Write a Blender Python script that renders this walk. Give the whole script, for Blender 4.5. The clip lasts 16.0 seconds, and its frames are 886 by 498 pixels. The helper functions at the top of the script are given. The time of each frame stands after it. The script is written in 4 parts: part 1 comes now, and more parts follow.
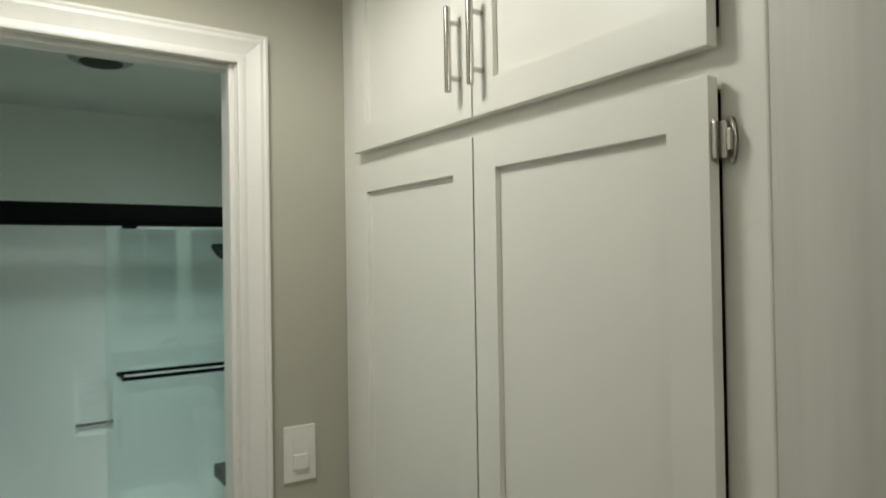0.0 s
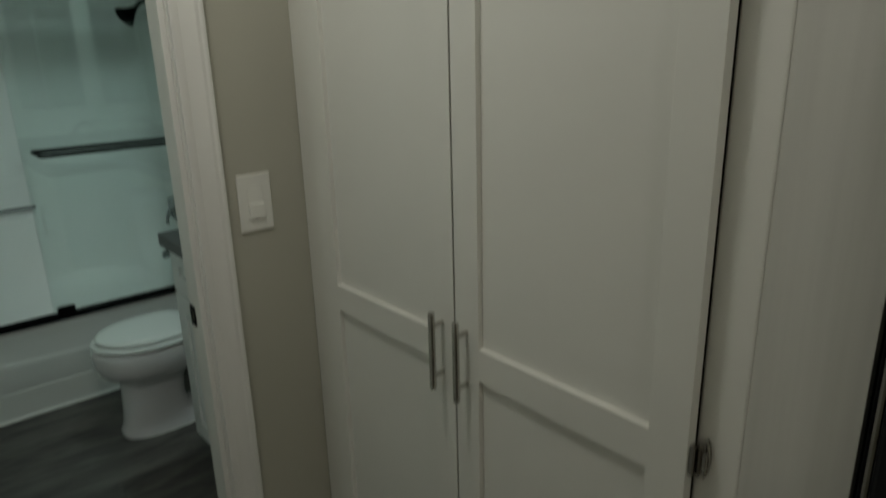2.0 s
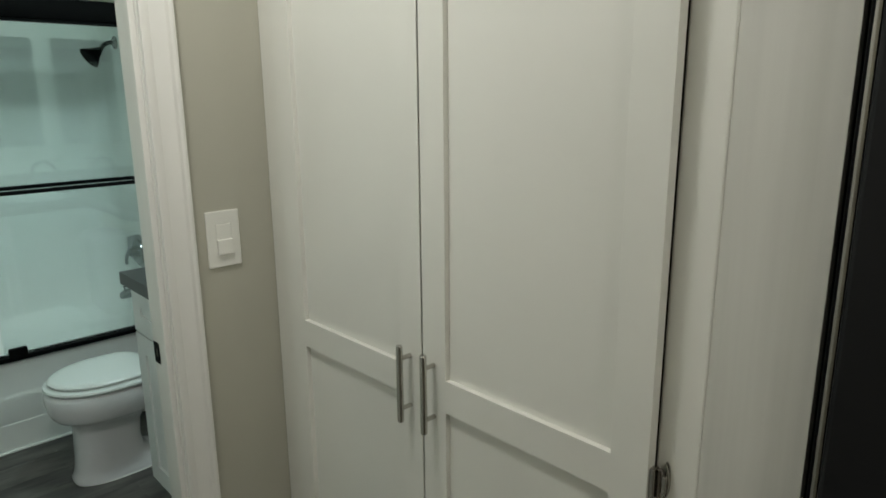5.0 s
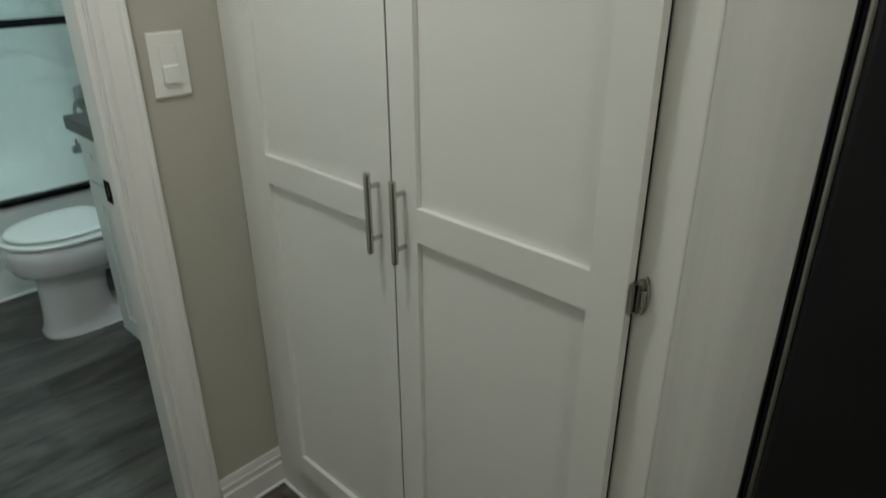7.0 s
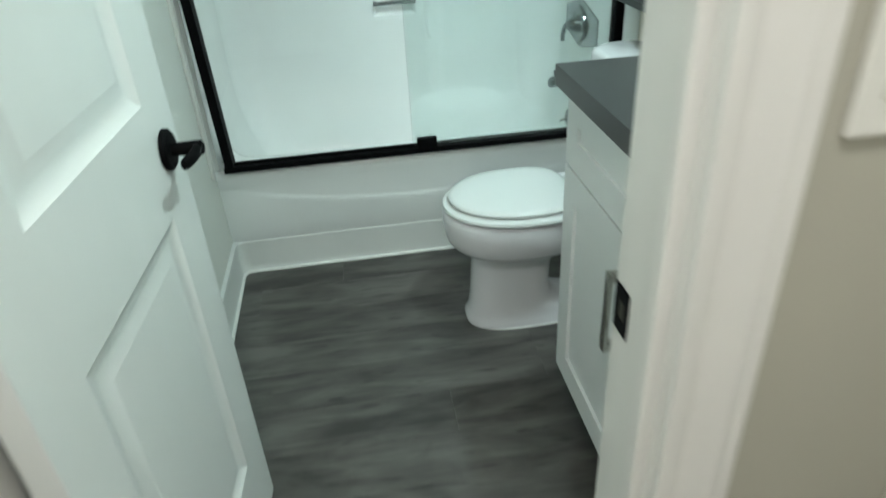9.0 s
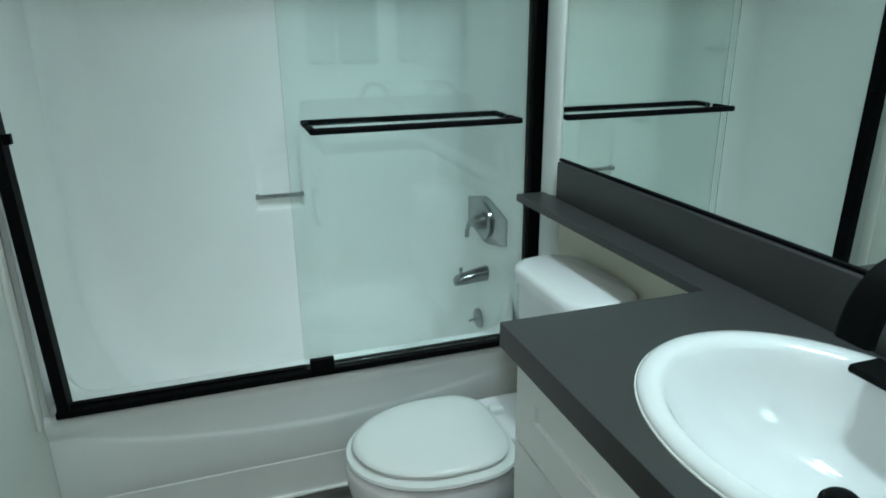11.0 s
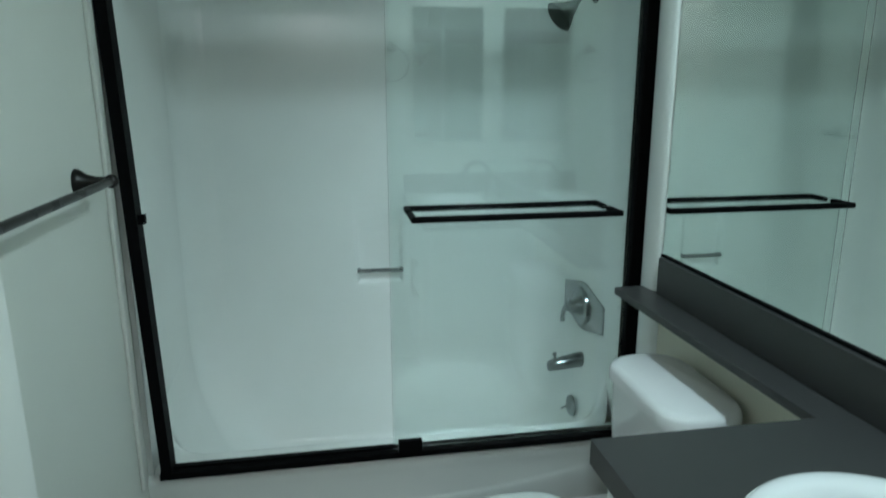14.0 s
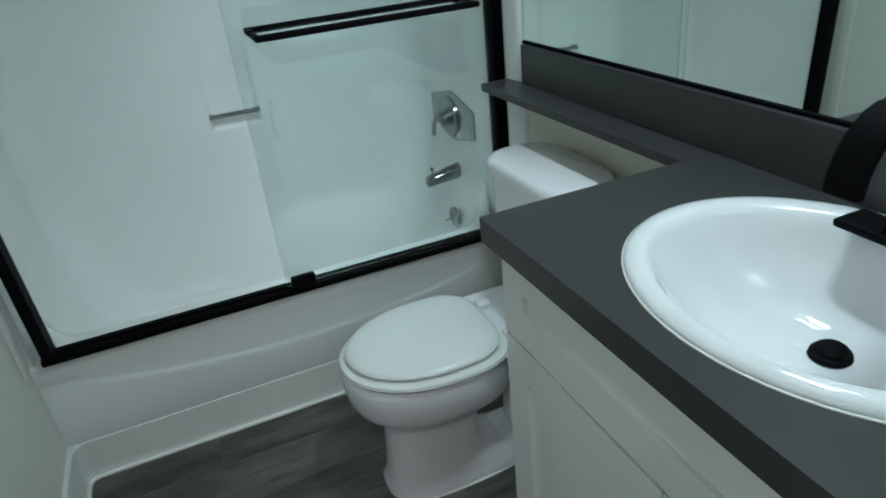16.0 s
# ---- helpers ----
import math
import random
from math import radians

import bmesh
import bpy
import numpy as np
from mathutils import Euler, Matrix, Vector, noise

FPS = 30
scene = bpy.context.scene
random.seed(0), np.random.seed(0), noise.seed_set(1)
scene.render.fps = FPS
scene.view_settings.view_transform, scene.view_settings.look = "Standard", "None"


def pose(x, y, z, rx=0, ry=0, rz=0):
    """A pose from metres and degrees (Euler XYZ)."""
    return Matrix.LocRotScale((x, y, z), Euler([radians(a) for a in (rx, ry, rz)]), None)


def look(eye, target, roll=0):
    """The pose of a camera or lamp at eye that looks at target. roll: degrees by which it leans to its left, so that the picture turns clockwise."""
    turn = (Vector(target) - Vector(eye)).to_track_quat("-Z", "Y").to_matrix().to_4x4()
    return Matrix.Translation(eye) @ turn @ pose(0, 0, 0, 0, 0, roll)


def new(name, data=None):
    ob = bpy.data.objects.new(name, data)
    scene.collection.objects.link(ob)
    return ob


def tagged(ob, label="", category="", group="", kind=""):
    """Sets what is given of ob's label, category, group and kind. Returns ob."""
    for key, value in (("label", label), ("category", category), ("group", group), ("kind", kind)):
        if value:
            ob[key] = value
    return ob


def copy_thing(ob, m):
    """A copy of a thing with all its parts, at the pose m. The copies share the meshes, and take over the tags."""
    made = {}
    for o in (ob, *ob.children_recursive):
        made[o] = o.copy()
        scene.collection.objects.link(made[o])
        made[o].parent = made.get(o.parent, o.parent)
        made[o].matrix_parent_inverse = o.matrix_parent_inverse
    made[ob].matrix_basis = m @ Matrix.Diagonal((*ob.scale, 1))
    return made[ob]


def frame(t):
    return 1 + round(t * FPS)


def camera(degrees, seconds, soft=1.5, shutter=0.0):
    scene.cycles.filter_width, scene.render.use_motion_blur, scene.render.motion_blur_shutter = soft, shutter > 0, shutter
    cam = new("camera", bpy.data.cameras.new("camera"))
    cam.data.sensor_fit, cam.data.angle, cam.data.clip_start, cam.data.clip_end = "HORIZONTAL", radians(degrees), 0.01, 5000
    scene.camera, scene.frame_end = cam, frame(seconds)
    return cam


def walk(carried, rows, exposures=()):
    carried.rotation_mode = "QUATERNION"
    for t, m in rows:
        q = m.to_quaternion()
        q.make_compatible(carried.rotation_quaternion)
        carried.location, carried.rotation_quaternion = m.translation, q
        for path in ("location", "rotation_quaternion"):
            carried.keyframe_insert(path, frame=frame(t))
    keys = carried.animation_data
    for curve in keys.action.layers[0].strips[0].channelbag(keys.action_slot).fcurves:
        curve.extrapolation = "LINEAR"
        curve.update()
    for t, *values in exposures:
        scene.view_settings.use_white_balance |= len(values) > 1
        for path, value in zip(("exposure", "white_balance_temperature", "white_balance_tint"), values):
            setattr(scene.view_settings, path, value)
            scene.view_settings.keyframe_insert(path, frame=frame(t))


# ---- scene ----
cam = camera(67.7, 16.0, 1.6, 0.5)
PATH = [
    (0, (0.15, 0.175, 1.577), (1.268, 1.833, 1.6), -0.9),
    (0.5, (0.088, 0.231, 1.611), (1.35, 1.775, 1.754), -0.5),
    (1, (0.08, 0.24, 1.628), (1.378, 1.746, 1.84), -0.0),
    (1.5, (0.106, 0.248, 1.567), (1.428, 1.741, 1.415), -0.6),
    (2, (0.117, 0.261, 1.454), (1.349, 1.724, 0.868), -1.5),
    (2.5, (0.116, 0.259, 1.402), (1.307, 1.67, 0.633), -1.7),
    (3, (0.115, 0.255, 1.382), (1.288, 1.646, 0.552), -1.7),
    (3.5, (0.108, 0.248, 1.385), (1.308, 1.637, 0.59), -1.5),
    (4, (0.1, 0.244, 1.419), (1.38, 1.648, 0.793), -0.6),
    (4.2, (0.083, 0.239, 1.45), (1.42, 1.658, 1.003), -0.2),
    (6.3, (0.088, 0.256, 1.418), (1.453, 1.573, 0.784), -1.6),
    (6.5, (0.098, 0.261, 1.398), (1.435, 1.556, 0.666), -1.6),
    (7, (0.117, 0.275, 1.361), (1.426, 1.53, 0.518), -0.3),
    (7.5, (0.215, 0.383, 1.305), (1.194, 1.765, 0.242), 1.1),
    (8, (0.338, 0.562, 1.28), (0.83, 2.129, 0.139), 1.8),
    (8.5, (0.348, 0.867, 1.261), (0.648, 2.486, 0.125), -0.6),
    (9, (0.356, 1.212, 1.258), (0.562, 2.915, 0.228), -3.4),
    (9.4, (0.342, 1.415, 1.266), (0.643, 3.103, 0.236), -2.6),
    (9.5, (0.343, 1.455, 1.26), (0.697, 3.143, 0.248), -2.5),
    (9.7, (0.337, 1.511, 1.267), (0.809, 3.218, 0.337), -3.1),
    (11.8, (0.388, 1.614, 1.367), (0.99, 3.433, 0.794), -0.3),
    (12, (0.388, 1.617, 1.379), (0.98, 3.449, 0.837), -0.6),
    (12.5, (0.394, 1.614, 1.394), (0.959, 3.482, 0.954), -0.4),
    (13, (0.382, 1.604, 1.407), (0.843, 3.511, 1.019), -0.0),
    (13.5, (0.386, 1.607, 1.409), (0.772, 3.531, 1.024), -0.2),
    (14, (0.378, 1.609, 1.399), (0.711, 3.525, 0.933), -0.1),
    (14.5, (0.365, 1.611, 1.367), (0.698, 3.484, 0.75), -0.8),
    (15, (0.356, 1.617, 1.34), (0.757, 3.428, 0.593), -2.5),
    (15.5, (0.372, 1.626, 1.316), (0.897, 3.356, 0.461), -4.9),
    (16, (0.379, 1.633, 1.308), (1.002, 3.299, 0.392), -6.3),
]

BATH_POWER, HALL_POWER, REAR_FILL_POWER = 8.6, 20.5, 11.0
EXPOSURES = [(0, -0.08, 6850, 9), (0.5, -0.22, 6900, 9), (1.0, -0.48, 6900, 9), (1.5, -0.78, 6850, 9), (2.0, -0.8, 6750, 9), (2.5, -0.5, 6700, 9), (3.0, 0.0, 6700, 10), (3.5, 0.24, 6700, 10), (4.2, 0.33, 6650, 10), (6.5, -0.18, 6450, 11), (7.0, 0.13, 6350, 11), (7.5, 0.36, 6300, 11), (8.0, 0.6, 6300, 11), (8.5, 0.97, 6450, 11), (9.0, 0.99, 6400, 12), (9.6, 1.12, 6250, 12), (11.8, 0.28, 6150, 11), (12.5, 0.25, 6100, 10), (13.5, 0.25, 6050, 10), (14.5, 0.30, 6150, 13), (15.0, 0.34, 6150, 15), (16, 0.32, 6150, 18)]
walk(cam, [(t, look(e, p, r)) for t, e, p, r in PATH], EXPOSURES)

# ---- world and lamps ----
world = bpy.data.worlds.new("world")
scene.world = world
world.use_nodes = True
world.node_tree.nodes["Background"].inputs[0].default_value = (0.5, 0.55, 0.6, 1)
world.node_tree.nodes["Background"].inputs[1].default_value = 0.02


def area_lamp(name, m, sx, sy, power, color):
    data = bpy.data.lights.new(name, "AREA")
    data.shape, data.size, data.size_y, data.energy, data.color = "RECTANGLE", sx, sy, power, color
    ob = new(name, data)
    ob.matrix_world = m
    return ob


area_lamp("vanity_lamp", pose(1.080, 2.270, 2.222), 0.10, 0.26, BATH_POWER, (0.715, 0.955, 0.945))
hall = bpy.data.lights.new("hall_lamp", "SPOT")
hall.energy, hall.shadow_soft_size, hall.color = HALL_POWER, 0.10, (0.950, 0.965, 0.935)
hall.spot_size, hall.spot_blend = radians(176), 0.5
new("hall_lamp", hall).location = (0.31, 1.08, 2.262)
# Fill lamp added behind the camera to brighten the lower hall.
rear_fill = bpy.data.lights.new("hall_lamp", "POINT")
rear_fill.energy, rear_fill.shadow_soft_size, rear_fill.color = REAR_FILL_POWER, 0.08, (0.950, 0.965, 0.935)
new("hall_lamp", rear_fill).location = (0.30, -0.75, 2.200)


# ---- materials ----
def material(name, base, rough=0.5, metal=0.0, coat=0.0, vary=0.06, scale=6.0, bump=0.0, bump_scale=60.0, stretch=(1, 1, 1), rand=0.0, spec=0.5):
    """A surface with broad stains, fine relief and, for repeated pieces, a shade of its own."""
    mat = bpy.data.materials.new(name)
    mat.use_nodes = True
    nt = mat.node_tree
    b = nt.nodes["Principled BSDF"]
    b.inputs["Roughness"].default_value = rough
    b.inputs["Metallic"].default_value = metal
    b.inputs["Coat Weight"].default_value = coat
    b.inputs["Specular IOR Level"].default_value = spec
    co = nt.nodes.new("ShaderNodeTexCoord")
    mp = nt.nodes.new("ShaderNodeMapping")
    mp.inputs["Scale"].default_value = stretch
    nt.links.new(co.outputs["Object"], mp.inputs["Vector"])
    n1 = nt.nodes.new("ShaderNodeTexNoise")
    n1.inputs["Scale"].default_value, n1.inputs["Detail"].default_value = scale, 5.0
    nt.links.new(mp.outputs[0], n1.inputs["Vector"])
    ramp = nt.nodes.new("ShaderNodeValToRGB")
    lo = [max(0.0, c * (1 - vary)) for c in base]
    hi = [min(1.0, c * (1 + vary)) for c in base]
    ramp.color_ramp.elements[0].position, ramp.color_ramp.elements[1].position = 0.3, 0.7
    ramp.color_ramp.elements[0].color, ramp.color_ramp.elements[1].color = (*lo, 1), (*hi, 1)
    nt.links.new(n1.outputs["Fac"], ramp.inputs["Fac"])
    out = ramp.outputs["Color"]
    if rand:
        info = nt.nodes.new("ShaderNodeObjectInfo")
        mr = nt.nodes.new("ShaderNodeMapRange")
        mr.inputs["To Min"].default_value, mr.inputs["To Max"].default_value = 1 - rand, 1 + rand
        nt.links.new(info.outputs["Random"], mr.inputs["Value"])
        mul = nt.nodes.new("ShaderNodeVectorMath")
        mul.operation = "SCALE"
        nt.links.new(out, mul.inputs[0])
        nt.links.new(mr.outputs[0], mul.inputs["Scale"])
        out = mul.outputs[0]
    nt.links.new(out, b.inputs["Base Color"])
    r = nt.nodes.new("ShaderNodeMapRange")
    r.inputs["To Min"].default_value, r.inputs["To Max"].default_value = rough * 0.85, min(1.0, rough * 1.15)
    nt.links.new(n1.outputs["Fac"], r.inputs["Value"])
    nt.links.new(r.outputs[0], b.inputs["Roughness"])
    if bump:
        n2 = nt.nodes.new("ShaderNodeTexNoise")
        n2.inputs["Scale"].default_value, n2.inputs["Detail"].default_value = bump_scale, 4.0
        nt.links.new(mp.outputs[0], n2.inputs["Vector"])
        bp = nt.nodes.new("ShaderNodeBump")
        bp.inputs["Strength"].default_value, bp.inputs["Distance"].default_value = bump, 0.002
        nt.links.new(n2.outputs["Fac"], bp.inputs["Height"])
        nt.links.new(bp.outputs[0], b.inputs["Normal"])
    return mat


def plank_material(name, dark, mid, light, rough, apart=0.06):
    """Printed wood-look vinyl: long streaks, fine grain, cathedral figure and a shade for each plank."""
    mat = bpy.data.materials.new(name)
    mat.use_nodes = True
    nt = mat.node_tree
    b = nt.nodes["Principled BSDF"]
    co = nt.nodes.new("ShaderNodeTexCoord")
    info = nt.nodes.new("ShaderNodeObjectInfo")
    off = nt.nodes.new("ShaderNodeVectorMath")
    off.operation = "SCALE"
    off.inputs[0].default_value = (37.0, 19.0, 0.0)
    nt.links.new(info.outputs["Random"], off.inputs["Scale"])
    add = nt.nodes.new("ShaderNodeVectorMath")
    nt.links.new(co.outputs["Object"], add.inputs[0])
    nt.links.new(off.outputs[0], add.inputs[1])

    def streak(sx, sy, detail, distort):
        mp = nt.nodes.new("ShaderNodeMapping")
        mp.inputs["Scale"].default_value = (sx, sy, 1)
        nt.links.new(add.outputs[0], mp.inputs["Vector"])
        n = nt.nodes.new("ShaderNodeTexNoise")
        n.inputs["Scale"].default_value, n.inputs["Detail"].default_value = 1.0, detail
        n.inputs["Distortion"].default_value = distort
        nt.links.new(mp.outputs[0], n.inputs["Vector"])
        return n

    broad = streak(2.6, 15.0, 4.0, 1.1)
    fine = streak(14.0, 150.0, 2.0, 0.3)
    cloud = streak(3.4, 6.5, 4.0, 1.0)
    mix = nt.nodes.new("ShaderNodeMath")
    mix.operation = "MULTIPLY_ADD"
    mix.inputs[1].default_value = 0.12
    nt.links.new(fine.outputs["Fac"], mix.inputs[0])
    big = nt.nodes.new("ShaderNodeMath")
    big.operation = "MULTIPLY"
    big.inputs[1].default_value = 0.52
    nt.links.new(cloud.outputs["Fac"], big.inputs[0])
    sub = nt.nodes.new("ShaderNodeMath")
    sub.operation = "MULTIPLY_ADD"
    sub.inputs[1].default_value = 0.50
    nt.links.new(broad.outputs["Fac"], sub.inputs[0])
    nt.links.new(big.outputs[0], sub.inputs[2])
    nt.links.new(sub.outputs[0], mix.inputs[2])
    shade = nt.nodes.new("ShaderNodeMath")
    shade.operation = "MULTIPLY_ADD"
    shade.inputs[1].default_value = apart
    nt.links.new(info.outputs["Random"], shade.inputs[0])
    nt.links.new(mix.outputs[0], shade.inputs[2])
    ramp = nt.nodes.new("ShaderNodeValToRGB")
    e = ramp.color_ramp.elements
    e[0].position, e[0].color = 0.47, (*dark, 1)
    e[1].position, e[1].color = 0.76, (*light, 1)
    m = e.new(0.61)
    m.color = (*mid, 1)
    dash = streak(8.0, 46.0, 2.0, 0.6)
    dark_dash = nt.nodes.new("ShaderNodeMapRange")
    dark_dash.inputs["From Min"].default_value, dark_dash.inputs["From Max"].default_value = 0.60, 0.72
    dark_dash.inputs["To Min"].default_value, dark_dash.inputs["To Max"].default_value = 0.0, -0.13
    nt.links.new(dash.outputs["Fac"], dark_dash.inputs["Value"])
    grain = nt.nodes.new("ShaderNodeMath")
    nt.links.new(shade.outputs[0], grain.inputs[0])
    nt.links.new(dark_dash.outputs[0], grain.inputs[1])
    nt.links.new(grain.outputs[0], ramp.inputs["Fac"])
    nt.links.new(ramp.outputs["Color"], b.inputs["Base Color"])
    b.inputs["Roughness"].default_value = rough
    bp = nt.nodes.new("ShaderNodeBump")
    bp.inputs["Strength"].default_value, bp.inputs["Distance"].default_value = 0.25, 0.001
    nt.links.new(fine.outputs["Fac"], bp.inputs["Height"])
    nt.links.new(bp.outputs[0], b.inputs["Normal"])
    return mat


def glass_material(name, tint):
    mat = bpy.data.materials.new(name)
    mat.use_nodes = True
    b = mat.node_tree.nodes["Principled BSDF"]
    b.inputs["Base Color"].default_value = (*tint, 1)
    b.inputs["Transmission Weight"].default_value = 1.0
    b.inputs["Roughness"].default_value = 0.0
    b.inputs["IOR"].default_value = 1.52
    return mat


WALL = material("greige_wall_paint", (0.46, 0.447, 0.372), 0.75, vary=0.03, scale=2.0, bump=0.12, bump_scale=220)
BATH_WALL = material("pale_wall_paint", (0.76, 0.765, 0.715), 0.50, vary=0.03, scale=2.0, bump=0.10, bump_scale=220)
CREAM_WALL = material("cream_wall_paint", (0.76, 0.735, 0.62), 0.50, vary=0.03, scale=2.0, bump=0.10, bump_scale=220)
CEIL = material("ceiling_paint", (0.76, 0.75, 0.70), 0.85, vary=0.03, scale=3.0, bump=0.25, bump_scale=120)
TRIM = material("trim_paint", (0.77, 0.755, 0.715), 0.38, vary=0.03, scale=3.0, bump=0.10, bump_scale=40, stretch=(6, 6, 0.6))
CAB = material("cabinet_paint", (0.75, 0.74, 0.685), 0.37, vary=0.025, scale=2.5, bump=0.06, bump_scale=90)
GRAIN = material("painted_plywood", (0.60, 0.59, 0.545), 0.45, vary=0.07, scale=14.0, bump=0.45, bump_scale=26, stretch=(1, 2.4, 0.09))
DOOR = material("door_paint", (0.78, 0.79, 0.76), 0.35, vary=0.02, scale=3.0, bump=0.08, bump_scale=60, stretch=(3, 3, 0.5))
VAN = material("vanity_paint", (0.82, 0.83, 0.815), 0.38, vary=0.02, scale=3.0, bump=0.04, bump_scale=90)
FIBRE = material("gelcoat_white", (0.83, 0.85, 0.83), 0.20, vary=0.02, scale=3.0, bump=0.02, bump_scale=12)
CERAMIC = material("vitreous_china", (0.84, 0.83, 0.845), 0.06, vary=0.01, scale=3.0, coat=0.3)
SEAT = material("seat_plastic", (0.80, 0.82, 0.80), 0.22, vary=0.01, scale=4.0)
BLACK = material("matte_black_metal", (0.0035, 0.0035, 0.0038), 0.62, vary=0.2, scale=20, spec=0.06)
BRONZE = material("dark_bronze", (0.016, 0.014, 0.013), 0.28, metal=0.4, vary=0.2, scale=20)
CHROME = material("chrome", (0.35, 0.36, 0.37), 0.12, metal=1.0, vary=0.03, scale=10)
NICKEL = material("brushed_nickel", (0.52, 0.50, 0.46), 0.22, metal=1.0, vary=0.06, scale=30, stretch=(1, 1, 8))
QUARTZ = material("charcoal_quartz", (0.047, 0.046, 0.046), 0.33, vary=0.06, scale=1.5, bump=0.03, bump_scale=260, spec=0.45)
PLATE = material("switch_plastic", (0.80, 0.79, 0.73), 0.30, vary=0.01, scale=5)
CAULK = material("white_caulk", (0.80, 0.80, 0.76), 0.45, vary=0.04, scale=25, bump=0.2, bump_scale=90)
VINYL = material("vinyl_base", (0.74, 0.75, 0.72), 0.42, vary=0.03, scale=4, bump=0.05, bump_scale=60)
STRIP = material("pale_wood_strip", (0.36, 0.33, 0.28), 0.45, vary=0.3, scale=10, bump=0.2, bump_scale=60, stretch=(0.4, 6, 1))
# Dark fill: gap and recess shade given as colour; also subfloor and vent centre.
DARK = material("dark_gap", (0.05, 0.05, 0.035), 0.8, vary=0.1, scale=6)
FRIDGE = material("black_enamel", (0.007, 0.007, 0.008), 0.42, vary=0.2, scale=12, bump=0.08, bump_scale=180, spec=0.3)
STEEL = material("steel_trim", (0.36, 0.34, 0.31), 0.20, metal=1.0, vary=0.06, scale=20)
GREY = material("grey_plastic", (0.34, 0.35, 0.33), 0.5, vary=0.06, scale=12)
FLOOR_BATH = plank_material("grey_vinyl_plank", (0.046, 0.043, 0.039), (0.092, 0.086, 0.077), (0.148, 0.140, 0.127), 0.42)
FLOOR_HALL = plank_material("brown_vinyl_plank", (0.045, 0.036, 0.028), (0.105, 0.088, 0.068), (0.23, 0.205, 0.17), 0.45, 0.16)
GLASS = glass_material("green_tempered_glass", (0.93, 0.975, 0.965))
LAMP_GLASS = bpy.data.materials.new("opal_glass")
LAMP_GLASS.use_nodes = True
LAMP_GLASS.node_tree.nodes["Principled BSDF"].inputs["Emission Color"].default_value = (1, 0.95, 0.85, 1)
LAMP_GLASS.node_tree.nodes["Principled BSDF"].inputs["Emission Strength"].default_value = 2.0
MIRROR = bpy.data.materials.new("silvered_mirror")
MIRROR.use_nodes = True
mirror_bsdf = MIRROR.node_tree.nodes["Principled BSDF"]
mirror_bsdf.inputs["Base Color"].default_value = (0.80, 0.87, 0.84, 1)
mirror_bsdf.inputs["Metallic"].default_value = 1.0
mirror_bsdf.inputs["Roughness"].default_value = 0.01


# ---- mesh helpers ----
def box(bm, x0, x1, y0, y1, z0, z1, bevel=0.0, segs=2):
    """Adds a box, its edges rounded by bevel."""
    v = [bm.verts.new((x, y, z)) for x in (x0, x1) for y in (y0, y1) for z in (z0, z1)]
    fs = [bm.faces.new([v[i] for i in q]) for q in ((0, 1, 3, 2), (4, 6, 7, 5), (0, 4, 5, 1), (2, 3, 7, 6), (0, 2, 6, 4), (1, 5, 7, 3))]
    if bevel:
        es = list({e for q in fs for e in q.edges})
        bmesh.ops.bevel(bm, geom=es, offset=bevel, segments=segs, profile=0.5, affect="EDGES")
    return bm


def boxes(*rows, bevel=0.0):
    bm = bmesh.new()
    for r in rows:
        box(bm, *r[:6], bevel=r[6] if len(r) > 6 else bevel)
    return bm


def loft(bm, rings, cap0=True, cap1=True, closed=True):
    """Skins rings of equally many points."""
    vs = [[bm.verts.new(p) for p in ring] for ring in rings]
    n = len(vs[0])
    for a, b in zip(vs, vs[1:]):
        for i in range(n if closed else n - 1):
            j = (i + 1) % n
            bm.faces.new((a[i], a[j], b[j], b[i]))
    if cap0:
        bm.faces.new(list(reversed(vs[0])))
    if cap1:
        bm.faces.new(vs[-1])
    return bm


def tube(bm, pts, radius, sides=12):
    """A round bar along points; radius is one number or one for each point."""
    pts = [Vector(p) for p in pts]
    rads = radius if isinstance(radius, (list, tuple)) else [radius] * len(pts)
    rings = []
    up = None
    for i, p in enumerate(pts):
        d = (pts[min(i + 1, len(pts) - 1)] - pts[max(i - 1, 0)]).normalized()
        if up is None:
            up = Vector((0, 0, 1)) if abs(d.z) < 0.9 else Vector((1, 0, 0))
        a = d.cross(up).normalized()
        c = a.cross(d).normalized()
        up = c
        rings.append([p + rads[i] * (math.cos(k * math.tau / sides) * a + math.sin(k * math.tau / sides) * c) for k in range(sides)])
    return loft(bm, rings)


def oval(cx, cy, z, a, b, n=40, power=2.0, back=None):
    """A ring: half lengths a along x and b along y; back: its own half length on the +x side."""
    ring = []
    for k in range(n):
        t = k * math.tau / n
        c, s = math.cos(t), math.sin(t)
        rx = (back if back and c > 0 else a)
        ring.append((cx + rx * math.copysign(abs(c) ** (2 / power), c), cy + b * math.copysign(abs(s) ** (2 / power), s), z))
    return ring


def crisp_edges(bm):
    """Edges where a wide flat face meets the narrow rounding beside it."""
    out = set()
    for e in bm.edges:
        if len(e.link_faces) == 2:
            a, b = (f.calc_area() for f in e.link_faces)
            if max(a, b) > 6 * min(a, b) and e.calc_face_angle(0.0) > radians(10):
                out.add(e.index)
    return out


